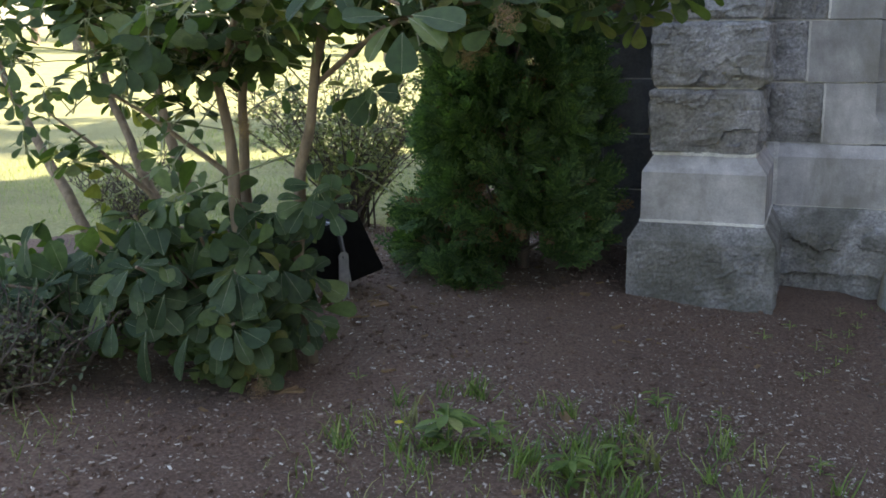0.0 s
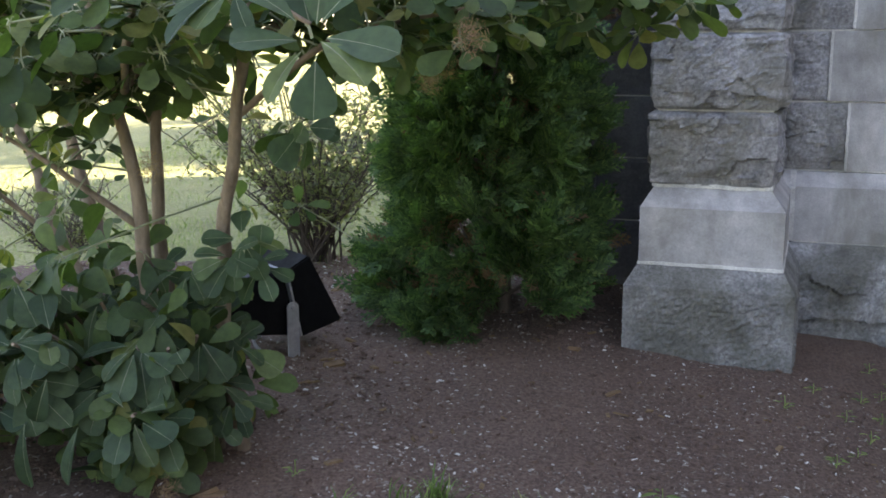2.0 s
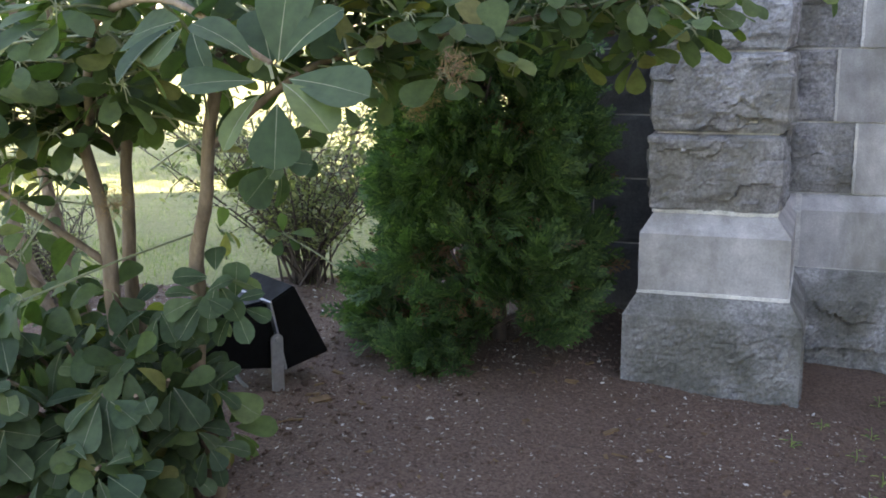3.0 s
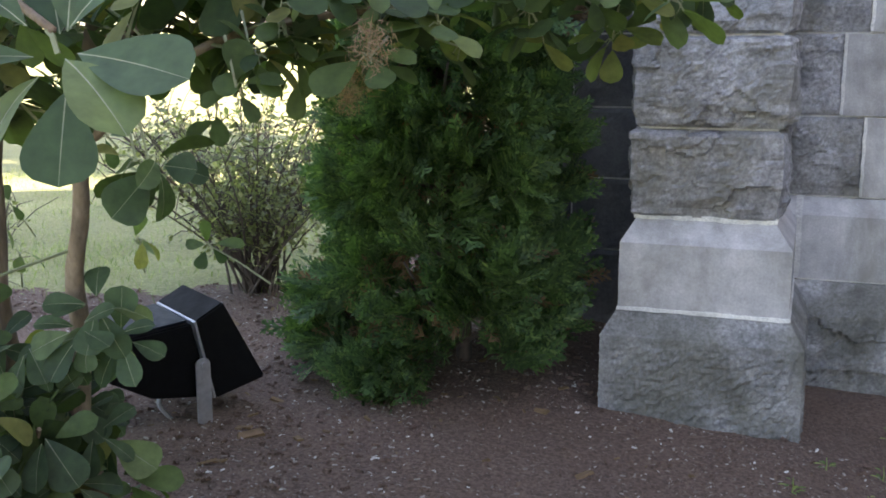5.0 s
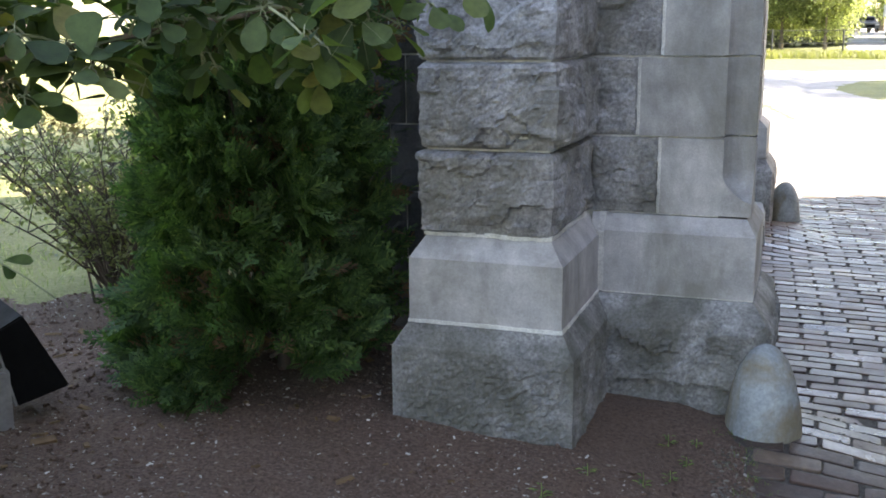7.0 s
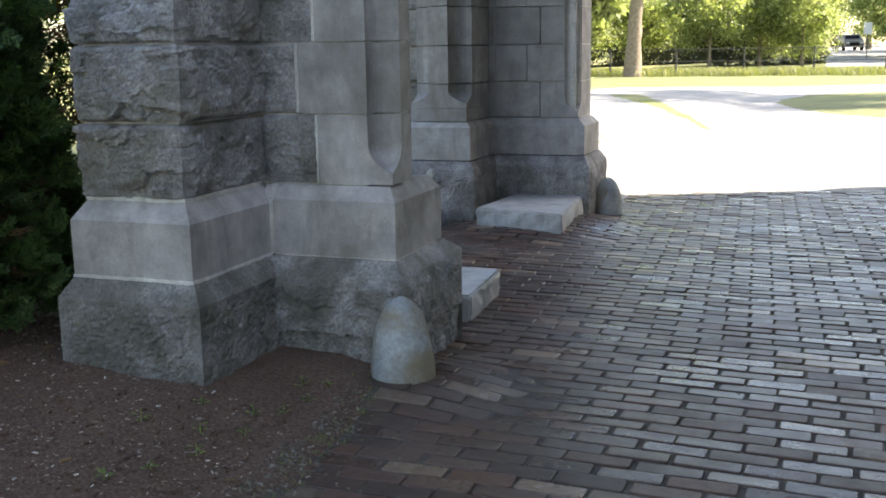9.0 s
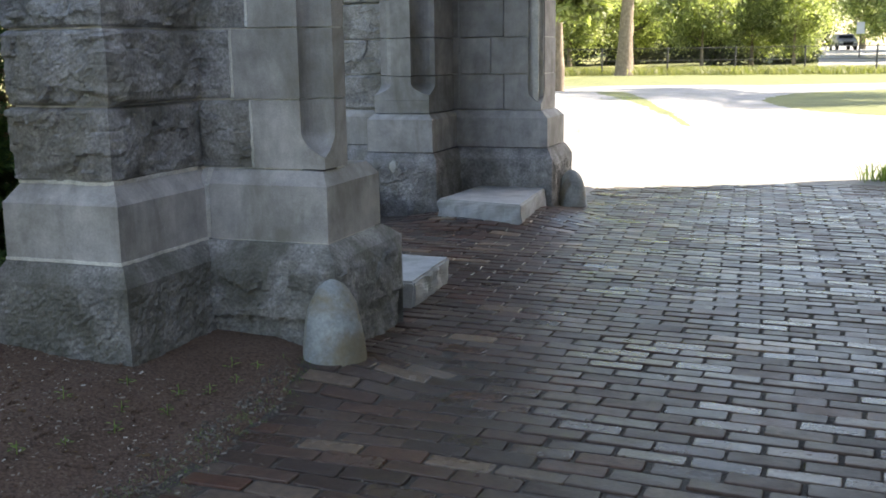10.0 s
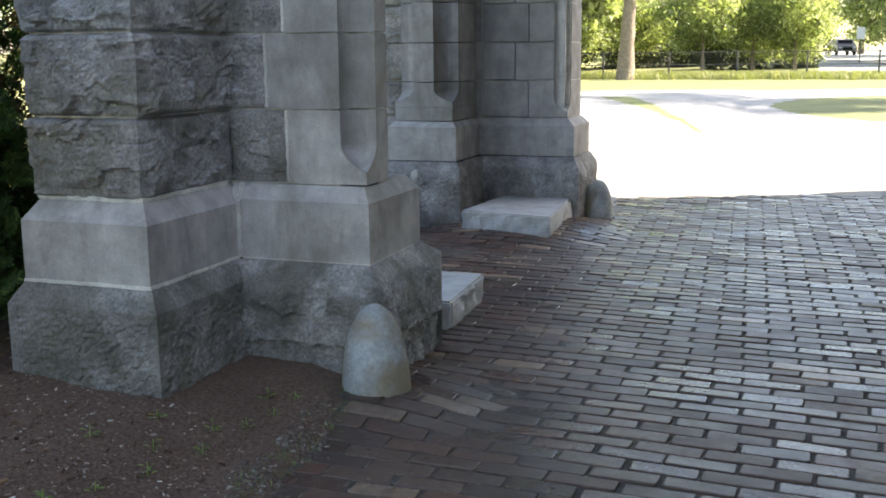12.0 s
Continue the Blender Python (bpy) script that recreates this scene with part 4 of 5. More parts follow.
# dried flower plumes in the bush
def plume(at, size, seed):
    r = random.Random(seed)
    v, f = [], []
    for _ in range(420):
        d = Vector((r.gauss(0, 1), r.gauss(0, 1), r.gauss(0, 1.2)))
        p = d.normalized() * size * r.random() ** 0.6
        q = p + Vector((r.gauss(0, 1), r.gauss(0, 1), r.gauss(0, 1))) * size * 0.22
        w = Vector((r.gauss(0, 1), r.gauss(0, 1), r.gauss(0, 1))).normalized() * 0.0012
        k = len(v)
        v += [p - w, p + w, q]
        f.append((k, k + 1, k + 2))
    ob = mesh_ob("flower_plume", [Vector(at) + x for x in v], f, M_PLUME, bush, "faded brown feathery plume")
    return ob


for i, (at, s) in enumerate((((-1.30, 3.1, 1.42), 0.055), ((-1.05, 2.6, 1.50), 0.05), ((-1.95, 2.5, 0.36), 0.05), ((-1.88, 2.42, 0.27), 0.045), ((-2.0, 2.6, 1.15), 0.05), ((-2.55, 2.45, 0.62), 0.05), ((-1.42, 3.3, 1.36), 0.05))):
    plume(at, s, i)

# ---- arborvitae ----
def cedar(x, y, z0):
    t = thing("arborvitae", "dense dark green conical arborvitae with feathery sprays", "evergreen shrub", (x, y, z0))
    r = random.Random(5)
    v, f = tube(smooth_line([(0.06, 0.16, -0.1), (0.06, 0.12, 0.6), (0.02, 0.02, 1.6), (0, 0, 2.7)]), [0.034 - 0.0015 * i for i in range(19)], 8, 2, 0.2)
    mesh_ob("trunk", v, f, M_TWIG, t, "reddish brown trunk hidden in the foliage", True)
    # feathery flat spray of length 1
    sv, sf = [], []
    def strip(a, b, w):
        d = (b - a)
        s = Vector((-d.y, d.x, 0)).normalized() * w
        k = len(sv)
        sv.extend([tuple(a - s * 0.7), tuple(a + s * 0.7), tuple((a + b) / 2 + s), tuple(b), tuple((a + b) / 2 - s)])
        sf.append((k, k + 4, k + 3, k + 2, k + 1))
    strip(Vector((0, 0, 0)), Vector((1, 0, -0.16)), 0.028)
    for i in range(5):
        u = 0.16 + i * 0.165
        for sg in (-1, 1):
            l = 0.46 * (1 - u * 0.62)
            a = Vector((u, 0, -0.16 * u))
            b = a + Vector((l * 0.82, sg * l * 0.62, -0.05 + r.uniform(-0.06, 0.06)))
            strip(a, b, 0.034)
            c = a.lerp(b, 0.45)
            strip(c, c + Vector((l * 0.42, sg * l * 0.02, 0.0)), 0.024)
            strip(c, c + Vector((l * 0.08, sg * l * 0.40, 0.0)), 0.024)
    template = (np.array(sv), sf)
    def radius(z, a):
        prof = 0.575 * (1 - (max(0.0, z - 0.35) / 3.05) ** 1.3) * (0.86 + 0.14 * ease(0.0, 0.5, z))
        prof *= 1 - 0.24 * max(0.0, -(math.cos(a) * 0.95 + math.sin(a) * 0.31)) * ease(0.25, 0.6, z)
        return prof * (1 + 0.15 * noise.noise(Vector((math.cos(a) * 1.6, math.sin(a) * 1.6, z * 2.6))) + 0.16 * noise.noise(Vector((math.cos(a) * 4, math.sin(a) * 4, z * 7))))
    groups = {"a": [], "b": []}
    def hollow(z, a):
        ga = abs((a - 5.35 + math.pi) % (2 * math.pi) - math.pi)
        return z < 0.42 - 0.8 * (ga - 0.05) and ga < 0.38
    for i in range(520):
        z = 2.7 * r.random() ** 1.1 + 0.03
        a = r.uniform(0, 2 * math.pi)
        if hollow(z, a):
            continue
        out = Vector((math.cos(a), math.sin(a), 0))
        rr = radius(z, a) * r.uniform(0.70, 1.0)
        lean = (out * r.uniform(0.5, 1.0) + Vector((r.gauss(0, 0.25), r.gauss(0, 0.25), r.uniform(0.0, 0.9)))).normalized()
        fan = (Vector((-out.y, out.x, 0)) * r.gauss(0, 1) + Vector((0, 0, r.gauss(0.2, 0.5))) + out * 0.3).normalized()
        base = out * (rr - 0.10) + Vector((0, 0, z - 0.04))
        big = r.uniform(0.8, 1.3)
        for _ in range(20):
            d = (lean + Vector((r.gauss(0, 0.42), r.gauss(0, 0.42), r.gauss(0, 0.38)))).normalized()
            size = r.uniform(0.09, 0.16) * big * (1.1 - 0.25 * z / 2.75)
            side = fan + Vector((r.gauss(0, 0.4), r.gauss(0, 0.4), r.gauss(0, 0.4)))
            groups["b" if z < 0.5 and r.random() < 0.04 else "a"].append((axes(d, side, size), base + d * r.uniform(0.0, 0.09)))
    for i in range(2600):
        z = 2.6 * r.random() ** 1.1 + 0.05
        a = r.uniform(0, 2 * math.pi)
        if hollow(z, a):
            continue
        out = Vector((math.cos(a), math.sin(a), 0))
        d = out + Vector((r.gauss(0, 0.5), r.gauss(0, 0.5), r.gauss(0.2, 0.5)))
        groups["b" if r.random() < 0.25 else "a"].append((axes(d, (r.gauss(0, 1), r.gauss(0, 1), r.gauss(0, 1)), r.uniform(0.10, 0.17)), out * radius(z, a) * r.uniform(0.15, 0.75) + Vector((0, 0, z))))
    for i in range(900):
        a = r.uniform(0, 2 * math.pi)
        out = Vector((math.cos(a) * 0.34, math.sin(a) * 0.26, 0)) * r.uniform(0.3, 1.0)
        d = out * 2 + Vector((r.gauss(0, 0.5), r.gauss(0, 0.5), r.gauss(0.3, 0.5)))
        groups["b" if r.random() < 0.3 else "a"].append((axes(d, (r.gauss(0, 1), r.gauss(0, 1), r.gauss(0, 1)), r.uniform(0.12, 0.2)), out + Vector((0.08, 0.50, r.uniform(0.1, 2.5)))))
    def open_foot(m3, o):
        p = Vector(o) + Vector(m3[:, 0]) * 0.7
        u = p.x * 0.95 + p.y * 0.31
        edge = 0.10 + 0.05 * noise.noise(Vector((p.x * 6, p.y * 6, 3.0)))
        if p.z < edge + 0.05 * ease(0.05, 0.2, u):
            return p.z < 0.03 or u > 0.06
        return 0.04 < u < 0.25 and p.z < 0.31 - 18.0 * (u - 0.145) ** 2 and -0.6 < p.y < 0.35
    for k in groups:
        groups[k] = [g for g in groups[k] if not open_foot(*g)]
    for k, mat, lab in (("a", M_CEDAR, "feathery green sprays"), ("b", M_DRY, "withered brown inner sprays")):
        ob = scatter("foliage", template, [m for m, _ in groups[k]], [tuple(o) for _, o in groups[k]], mat, t, lab)
        ob["kind"] = "stuff"
    # main limbs
    for i in range(26):
        z = 0.12 + i * 0.085
        a = i * 2.4
        rr = radius(z + 0.15, a) * 0.85
        v, f = tube([(0.08, 0, z), (math.cos(a) * rr * 0.5, math.sin(a) * rr * 0.5, z + 0.1), (math.cos(a) * rr, math.sin(a) * rr, z + 0.26)], [0.012, 0.008, 0.004], 5)
        mesh_ob("limb", v, f, M_TWIG, t)
    return t


cedar(-1.65, 4.58, 0.19)

# ---- twiggy shrubs ----
def twiggy(name, at, height, spread, stems, leaves, seed, mat, label, leaf=0.026):
    t = thing(name, label, "shrub", at)
    r = random.Random(seed)
    tips = []
    for i in range(stems):
        a = r.uniform(0, 6.28)
        lean = r.uniform(0.2, 1.0) * spread
        h = height * r.uniform(0.65, 1.05)
        pts = [Vector((r.gauss(0, 0.06), r.gauss(0, 0.06), -0.05)), Vector((math.cos(a) * lean * 0.35, math.sin(a) * lean * 0.35, h * 0.45)), Vector((math.cos(a) * lean, math.sin(a) * lean, h))]
        line = smooth_line(pts, 5)
        v, f = tube(line, [0.008 - 0.0006 * k for k in range(len(line))], 5)
        mesh_ob("stem", v, f, M_TWIG, t)
        for p in line[4:]:
            for _ in range(2):
                q = p + Vector((r.gauss(0, 0.09), r.gauss(0, 0.09), r.gauss(0.08, 0.07)))
                v, f = tube([p, (p + q) / 2 + Vector((0, 0, 0.02)), q], [0.0032, 0.0025, 0.0015], 4)
                tips.append((p, q, v, f))
    V, F = [], []
    for p, q, v, f in tips:
        k = len(V)
        V.extend(v)
        F.extend(tuple(x + k for x in ff) for ff in f)
    mesh_ob("fine_twigs", V, F, M_TWIG, t)["kind"] = "stuff"
    M3, O = [], []
    for _ in range(leaves):
        p, q, _, _ = tips[r.randrange(len(tips))]
        c = p.lerp(q, r.uniform(0.1, 1.1)) + Vector((r.gauss(0, 0.03), r.gauss(0, 0.03), r.gauss(0, 0.03)))
        d = Vector((r.gauss(0, 1), r.gauss(0, 1), r.gauss(0.2, 0.6)))
        M3.append(axes(d, (r.gauss(0, 0.5), r.gauss(0, 0.5), 1), leaf * r.uniform(0.7, 1.3)))
        O.append(tuple(c))
    scatter("foliage", leaf_template(0.55, 0.2, 0.15, 0.6, 3), M3, O, mat, t, "sparse small grey-green leaves")["kind"] = "stuff"
    return t


twiggy("deciduous_shrub", (-2.95, 5.45, 0.2), 0.98, 0.98, 60, 7000, 3, M_SMALLLEAF, "open twiggy shrub with small grey-green leaves", 0.034)
twiggy("low_shrub", (-2.80, 2.12, 0.2), 0.30, 0.5, 44, 3600, 8, M_DIMLEAF, "low wiry shrub at the edge of the bed", 0.022)
twiggy("low_shrub", (-4.0, 4.6, 0.2), 0.45, 0.4, 20, 1200, 9, M_SMALLLEAF, "small twiggy shrub beside the lawn", 0.024)


# ---- litter, weeds and grass ----
def in_bed(x, y):
    return ground_kind(x, y) == 0 and not (-1.0 < x < 0.4 and y > 4.45) and y < 6.2 and x < pave_edge(y) - 0.02


def litter(name, count, size, mat, label, thin, seed, region):
    r = random.Random(seed)
    tv = np.array([(-0.5, -0.2, 0), (0.5, -0.16, 0), (0.45, 0.2, 0), (-0.42, 0.16, 0), (-0.46, -0.17, thin), (0.44, -0.13, thin * 1.3), (0.4, 0.16, thin), (-0.38, 0.13, thin * 1.2)])
    tf = [(4, 5, 6, 7), (0, 1, 5, 4), (1, 2, 6, 5), (2, 3, 7, 6), (3, 0, 4, 7)]
    M3, O = [], []
    while len(O) < count:
        x, y = r.uniform(region[0], region[1]), r.uniform(region[2], region[3])
        if not in_bed(x, y):
            continue
        if noise.noise(Vector((x * 1.3, y * 1.3, seed))) < r.uniform(-0.8, 0.25):
            continue
        a = r.uniform(0, 6.28)
        M3.append(axes((math.cos(a), math.sin(a), r.gauss(0, 0.2)), (r.gauss(0, 0.3), r.gauss(0, 0.3), 1), size * r.choice((0.35, 0.5, 0.6, 0.8, 1.0, 1.3, 1.9)) * r.uniform(0.7, 1.3)))
        O.append((x, y, ground_z(x, y) + 0.002))
    ob = scatter(name, (tv, tf), M3, O, mat, faceted=True)
    return tagged(ob, label, "litter", kind="stuff")


litter("wood_chips", 15000, 0.0088, M_CHIP, "pale wood chips and dry petals strewn over the mulch", 0.15, 1, (-4.2, 0.3, 1.5, 5.8))
litter("chip_grit", 4600, 0.0072, M_CHIP, "fine pale chips and grit on the dry edge of the bed", 0.25, 5, (-1.55, 0.3, 1.6, 3.1))
litter("bark_pieces", 9000, 0.0135, M_MULCH, "dark bark mulch pieces covering the bed", 0.3, 2, (-4.2, 0.3, 1.5, 5.8))
litter("fallen_leaves", 170, 0.04, M_DRY, "curled dry brown leaves on the mulch", 0.1, 3, (-3.2, 0.3, 1.9, 5.2))


def grass(name, spots, per, height, mat, label, seed):
    r = random.Random(seed)
    tv = np.array([(0, -0.03, 0), (0, 0.03, 0), (0.10, -0.032, 0.4), (0.10, 0.032, 0.4), (0.33, -0.022, 0.74), (0.33, 0.022, 0.74), (0.70, 0, 0.92)])
    tf = [(0, 2, 3, 1), (2, 4, 5, 3), (4, 6, 5)]
    M3, O = [], []
    for x0, y0, s in spots:
        for _ in range(int(per * max(0.3, s * 4))):
            x, y = x0 + r.gauss(0, s), y0 + r.gauss(0, s)
            a = r.uniform(0, 6.28)
            h = height * r.uniform(0.4, 1.2)
            c, q = math.cos(a) * h, math.sin(a) * h
            M3.append(np.array([[c, -q, 0], [q, c, 0], [0, 0, h]]) @ np.array([[1, 0, r.gauss(0, 0.25)], [0, 1, r.gauss(0, 0.25)], [0, 0, 1]]))
            O.append((x, y, ground_z(x, y) - 0.004))
    ob = scatter(name, (tv, tf), M3, O, mat)
    return tagged(ob, label, "grass", kind="stuff")


spots = [(-1.15, 2.28, 0.06), (-0.95, 2.75, 0.05), (-1.45, 2.35, 0.06), (-2.4, 1.9, 0.15), (-0.3, 2.7, 0.06), (-0.1, 2.3, 0.10), (-0.85, 2.05, 0.16), (-1.3, 1.95, 0.14), (-0.4, 2.2, 0.12)]
grass("weed_grass", spots, 120, 0.07, M_GRASS, "thin green grass tufts in the mulch edge", 6)
tufts = []
rt = random.Random(31)
for _ in range(24):
    tufts.append((rt.gauss(-0.72, 0.15), rt.gauss(2.36, 0.13), rt.uniform(0.012, 0.03)))
for _ in range(6):
    tufts.append((rt.gauss(-1.12, 0.09), rt.gauss(2.2, 0.07), rt.uniform(0.012, 0.025)))
for _ in range(22):
    tufts.append((rt.uniform(-1.5, 0.1), rt.uniform(2.05, 2.9), rt.uniform(0.01, 0.02)))
grass("weed_grass", tufts, 60, 0.085, M_WEED, "lush green grass tufts growing in the mulch", 16)
grass("dry_grass", [(-0.56, 2.52, 0.02), (-0.53, 2.47, 0.015), (-1.33, 2.42, 0.02), (-1.5, 2.2, 0.02)], 50, 0.10, M_HAY, "a few dry yellow grass stalks in the mulch", 17)
rl = random.Random(9)
edge = []
while len(edge) < 240:
    x, y = rl.uniform(-7.5, -2.2), rl.uniform(4.9, 11.0)
    if ground_kind(x, y) == 1:
        edge.append((x, y, 0.22))
grass("lawn_grass", edge, 75, 0.05, M_GRASS, "short patchy mown lawn grass", 7)
near = []
while len(near) < 120:
    x, y = rl.uniform(-2.8, 0.1), rl.uniform(0.3, 1.95)
    if ground_kind(x, y) == 1:
        near.append((x, y, 0.16))
grass("lawn_grass", near, 60, 0.06, M_GRASS, "short patchy lawn grass in shade", 8)
grass("weed_grass", [(soil_edge(0.25, 4.9 - i * 0.085) + 0.05 * math.sin(i * 1.7) - 0.04, 4.9 - i * 0.085, 0.05) for i in range(22)], 60, 0.016, M_WEED, "moss and tiny weeds along the brick edge", 12)


rw = random.Random(21)
sprigs = []
for _ in range(60):
    y = rw.uniform(3.5, 4.95)
    sprigs.append((soil_edge(0.2, y) - 0.015 + rw.gauss(0, 0.04), y, rw.uniform(0.008, 0.022)))
grass("weed_grass", sprigs, 40, 0.024, M_WEED, "low green sprigs along the edge of the bricks", 22)


def weed(at, leaves, size, seed, flower=False):
    r = random.Random(seed)
    t = thing("weed", "small leafy green weed growing in the mulch" if not flower else "small weed with a yellow flower in the mulch", "weed", (at[0], at[1], ground_z(*at)), "weeds in the bed")
    M3, O = [], []
    for i in range(leaves):
        a = i * 2.4 + r.uniform(-0.3, 0.3)
        h = r.uniform(0.0, 1.0)
        M3.append(axes((math.cos(a), math.sin(a), 0.5 - h * 0.4), (0, 0, 1), size * r.uniform(0.6, 1.1)))
        O.append((math.cos(a) * 0.01, math.sin(a) * 0.01, h * size * 1.3))
    scatter("foliage", leaf_template(0.36, 0.2, 0.25, 0.5, 4), M3, O, M_WEED, t)
    v, f = tube([(0, 0, -0.01), (0.003, 0, size * 0.7), (0, 0.004, size * 1.5)], [0.0025, 0.002, 0.0015], 5)
    mesh_ob("stem", v, f, M_GRASS, t)
    if flower:
        M3, O = [], []
        for i in range(6):
            a = i * math.pi / 3
            M3.append(axes((math.cos(a), math.sin(a), 0.25), (0, 0, 1), 0.016))
            O.append((0, 0.004, size * 1.5))
        scatter("petals", leaf_template(0.8, 0.1, 0.1, 0.9, 3), M3, O, M_YELLOW, t, "yellow petals")


weed((-1.31, 2.30), 6, 0.035, 1, True)
weed((-1.13, 2.26), 34, 0.10, 2)
weed((-1.02, 2.34), 18, 0.07, 3)
weed((-0.74, 2.24), 26, 0.075, 4)
weed((-0.62, 2.42), 22, 0.065, 5)
weed((-0.60, 2.98), 16, 0.05, 6)
weed((-0.38, 2.95), 12, 0.035, 7)
weed((-2.20, 2.52), 12, 0.035, 8)
weed((-1.66, 2.75), 10, 0.03, 9)
weed((0.02, 4.72), 10, 0.03, 10)
weed((-0.12, 3.6), 10, 0.03, 11)
weed((-0.05, 2.75), 12, 0.04, 12)
weed((0.05, 4.2), 12, 0.028, 13)
for i, (wx, wy) in enumerate(((0.10, 4.62), (0.06, 4.48), (-0.02, 4.38), (0.12, 4.76), (-0.08, 4.1), (0.0, 3.95), (-0.05, 3.75), (-0.2, 4.3), (-0.30, 4.05))):
    weed((wx, wy), 9, 0.024 + 0.004 * (i % 3), 40 + i)

# crumbs lodged between the bricks, and a crumbling strip of old mortar along the bed
r = random.Random(77)
M3, O = [], []
for _ in range(3000):
    y = r.uniform(3.2, 6.0)
    x = soil_edge(0.3, y) + abs(r.gauss(0, 0.5))
    v = 5.46 + (round((y + 0.06 * (x - 1.8) - 5.46) / 0.0993) + 0.5) * 0.0993
    jy = v - 0.06 * (x - 1.8) + r.gauss(0, 0.008)
    a = r.gauss(-0.2, 0.6)
    M3.append(axes((math.cos(a), math.sin(a), 0), (r.gauss(0, 0.3), r.gauss(0, 0.3), 1), r.uniform(0.004, 0.016)))
    O.append((x, jy, heave(x, jy) - 0.012 + r.uniform(0, 0.01)))
for _ in range(3400):
    y = 3.3 + 1.5 * r.random() ** 1.2
    x = soil_edge(0.25, y) - 0.03 + r.gauss(0, 0.055) * (1.6 - 0.5 * (y - 3.3))
    if noise.noise(Vector((x * 5, y * 5, 2.2))) < r.uniform(-0.5, 0.3):
        continue
    a = r.uniform(0, 6.28)
    M3.append(axes((math.cos(a), math.sin(a), 0), (r.gauss(0, 0.3), r.gauss(0, 0.3), 1), r.choice((0.005, 0.008, 0.012, 0.02)) * r.uniform(0.7, 1.3)))
    O.append((x, y, max(ground_z(x, y), heave(x, y) - 0.008) + 0.001))
crumbs = scatter("joint_crumbs", (np.array([(-0.5, -0.2, 0), (0.5, -0.15, 0), (0.45, 0.2, 0), (-0.4, 0.16, 0), (-0.3, 0, 0.25), (0.3, 0, 0.3)]), [(0, 1, 5, 4), (2, 3, 4, 5), (1, 2, 5), (3, 0, 4)]), M3, O, M_GRIT, None, "", True)
tagged(crumbs, "dry moss and crumbs lodged between the bricks", "litter", kind="stuff")

# ---- trees, fence and car beyond the drive ----
def tree(name, at, trunk_h, trunk_r, crown_c, crown_r, clumps, leaves, leaf, seed, label, mat=None, hang=0.0, lean=(0, 0)):
    t = thing(name, label, "tree", at)
    r = random.Random(seed)
    top = Vector((lean[0], lean[1], crown_c[2]))
    line = smooth_line([(0, 0, -0.3), (lean[0] * 0.15, lean[1] * 0.15, trunk_h * 0.4), (lean[0] * 0.5, lean[1] * 0.5, trunk_h), tuple(top)], 6)
    v, f = tube(line, [trunk_r * (1.35 if k == 0 else 1) * (1 - 0.75 * k / (len(line) - 1)) for k in range(len(line))], 10, seed, 0.15)
    mesh_ob("trunk", v, f, M_TREEBARK, t, "", True)
    M3, O = [], []
    for i in range(clumps):
        d = Vector((r.gauss(0, 1), r.gauss(0, 1), r.gauss(0, 1))).normalized() * r.random() ** 0.4
        c = Vector(crown_c) + Vector((d.x * crown_r[0], d.y * crown_r[1], d.z * crown_r[2]))
        s = min(line, key=lambda p: (p - c).length + (0 if p.z > trunk_h * 0.6 else 5))
        if i < 14:
            v, f = tube(smooth_line([s, (s + c) / 2 + Vector((0, 0, 0.3)), c], 4), [trunk_r * 0.3 * (1 - 0.09 * k) for k in range(9)], 5)
            mesh_ob("limb", v, f, M_TREEBARK, t)
        cr = min(crown_r) * r.uniform(0.18, 0.36)
        for _ in range(leaves):
            p = c + Vector((r.gauss(0, 1), r.gauss(0, 1), r.gauss(0, 0.7) - hang * r.random() * 2)) * cr * 0.6
            dd = Vector((r.gauss(0, 1), r.gauss(0, 1), r.gauss(-0.3 - hang, 0.5)))
            M3.append(axes(dd, (r.gauss(0, 0.7), r.gauss(0, 0.7), 1), leaf * r.uniform(0.6, 1.3)))
            O.append(tuple(p))
    scatter("crown", (np.array([(0, 0, 0), (0.55, -0.27, 0.03), (1, 0, -0.1), (0.55, 0.27, 0.03)]), [(0, 1, 2, 3)]), M3, O, mat or M_FARLEAF, t, "green leaves, sun or shade put into their colour")["kind"] = "stuff"
    return t


gz = ground_z
# two trees added out of view, placed only for where their shadows fall
tree("unseen_shade_tree", (13.0, 37.0, gz(13.0, 37.0)), 8.0, 0.35, (0, 0, 13.0), (5.0, 4.5, 3.0), 60, 160, 0.32, 23, "unseen tree added to throw crown shade on the drive")
tree("unseen_shade_tree", (-3.2, 13.6, gz(-3.2, 13.6)), 3.0, 0.14, (0, 0, 5.4), (2.6, 2.8, 1.7), 60, 190, 0.2, 24, "unseen tree added to shade a band of the west lawn")
tree("large_tree", (-7.35, 56.2, gz(-7.35, 56.2)), 6.0, 0.50, (0, 0, 9.5), (5, 5, 4.2), 50, 420, 0.24, 21, "tall tree with a thick bare brown trunk by the fence", lean=(0.6, 0))
tree("young_tree", (-4.71, 30.5, gz(-4.71, 30.5)), 1.7, 0.20, (0.75, -1.5, 2.75), (1.15, 1.1, 0.8), 50, 60, 0.26, 22, "young tree with large pale green leaves beside the drive")
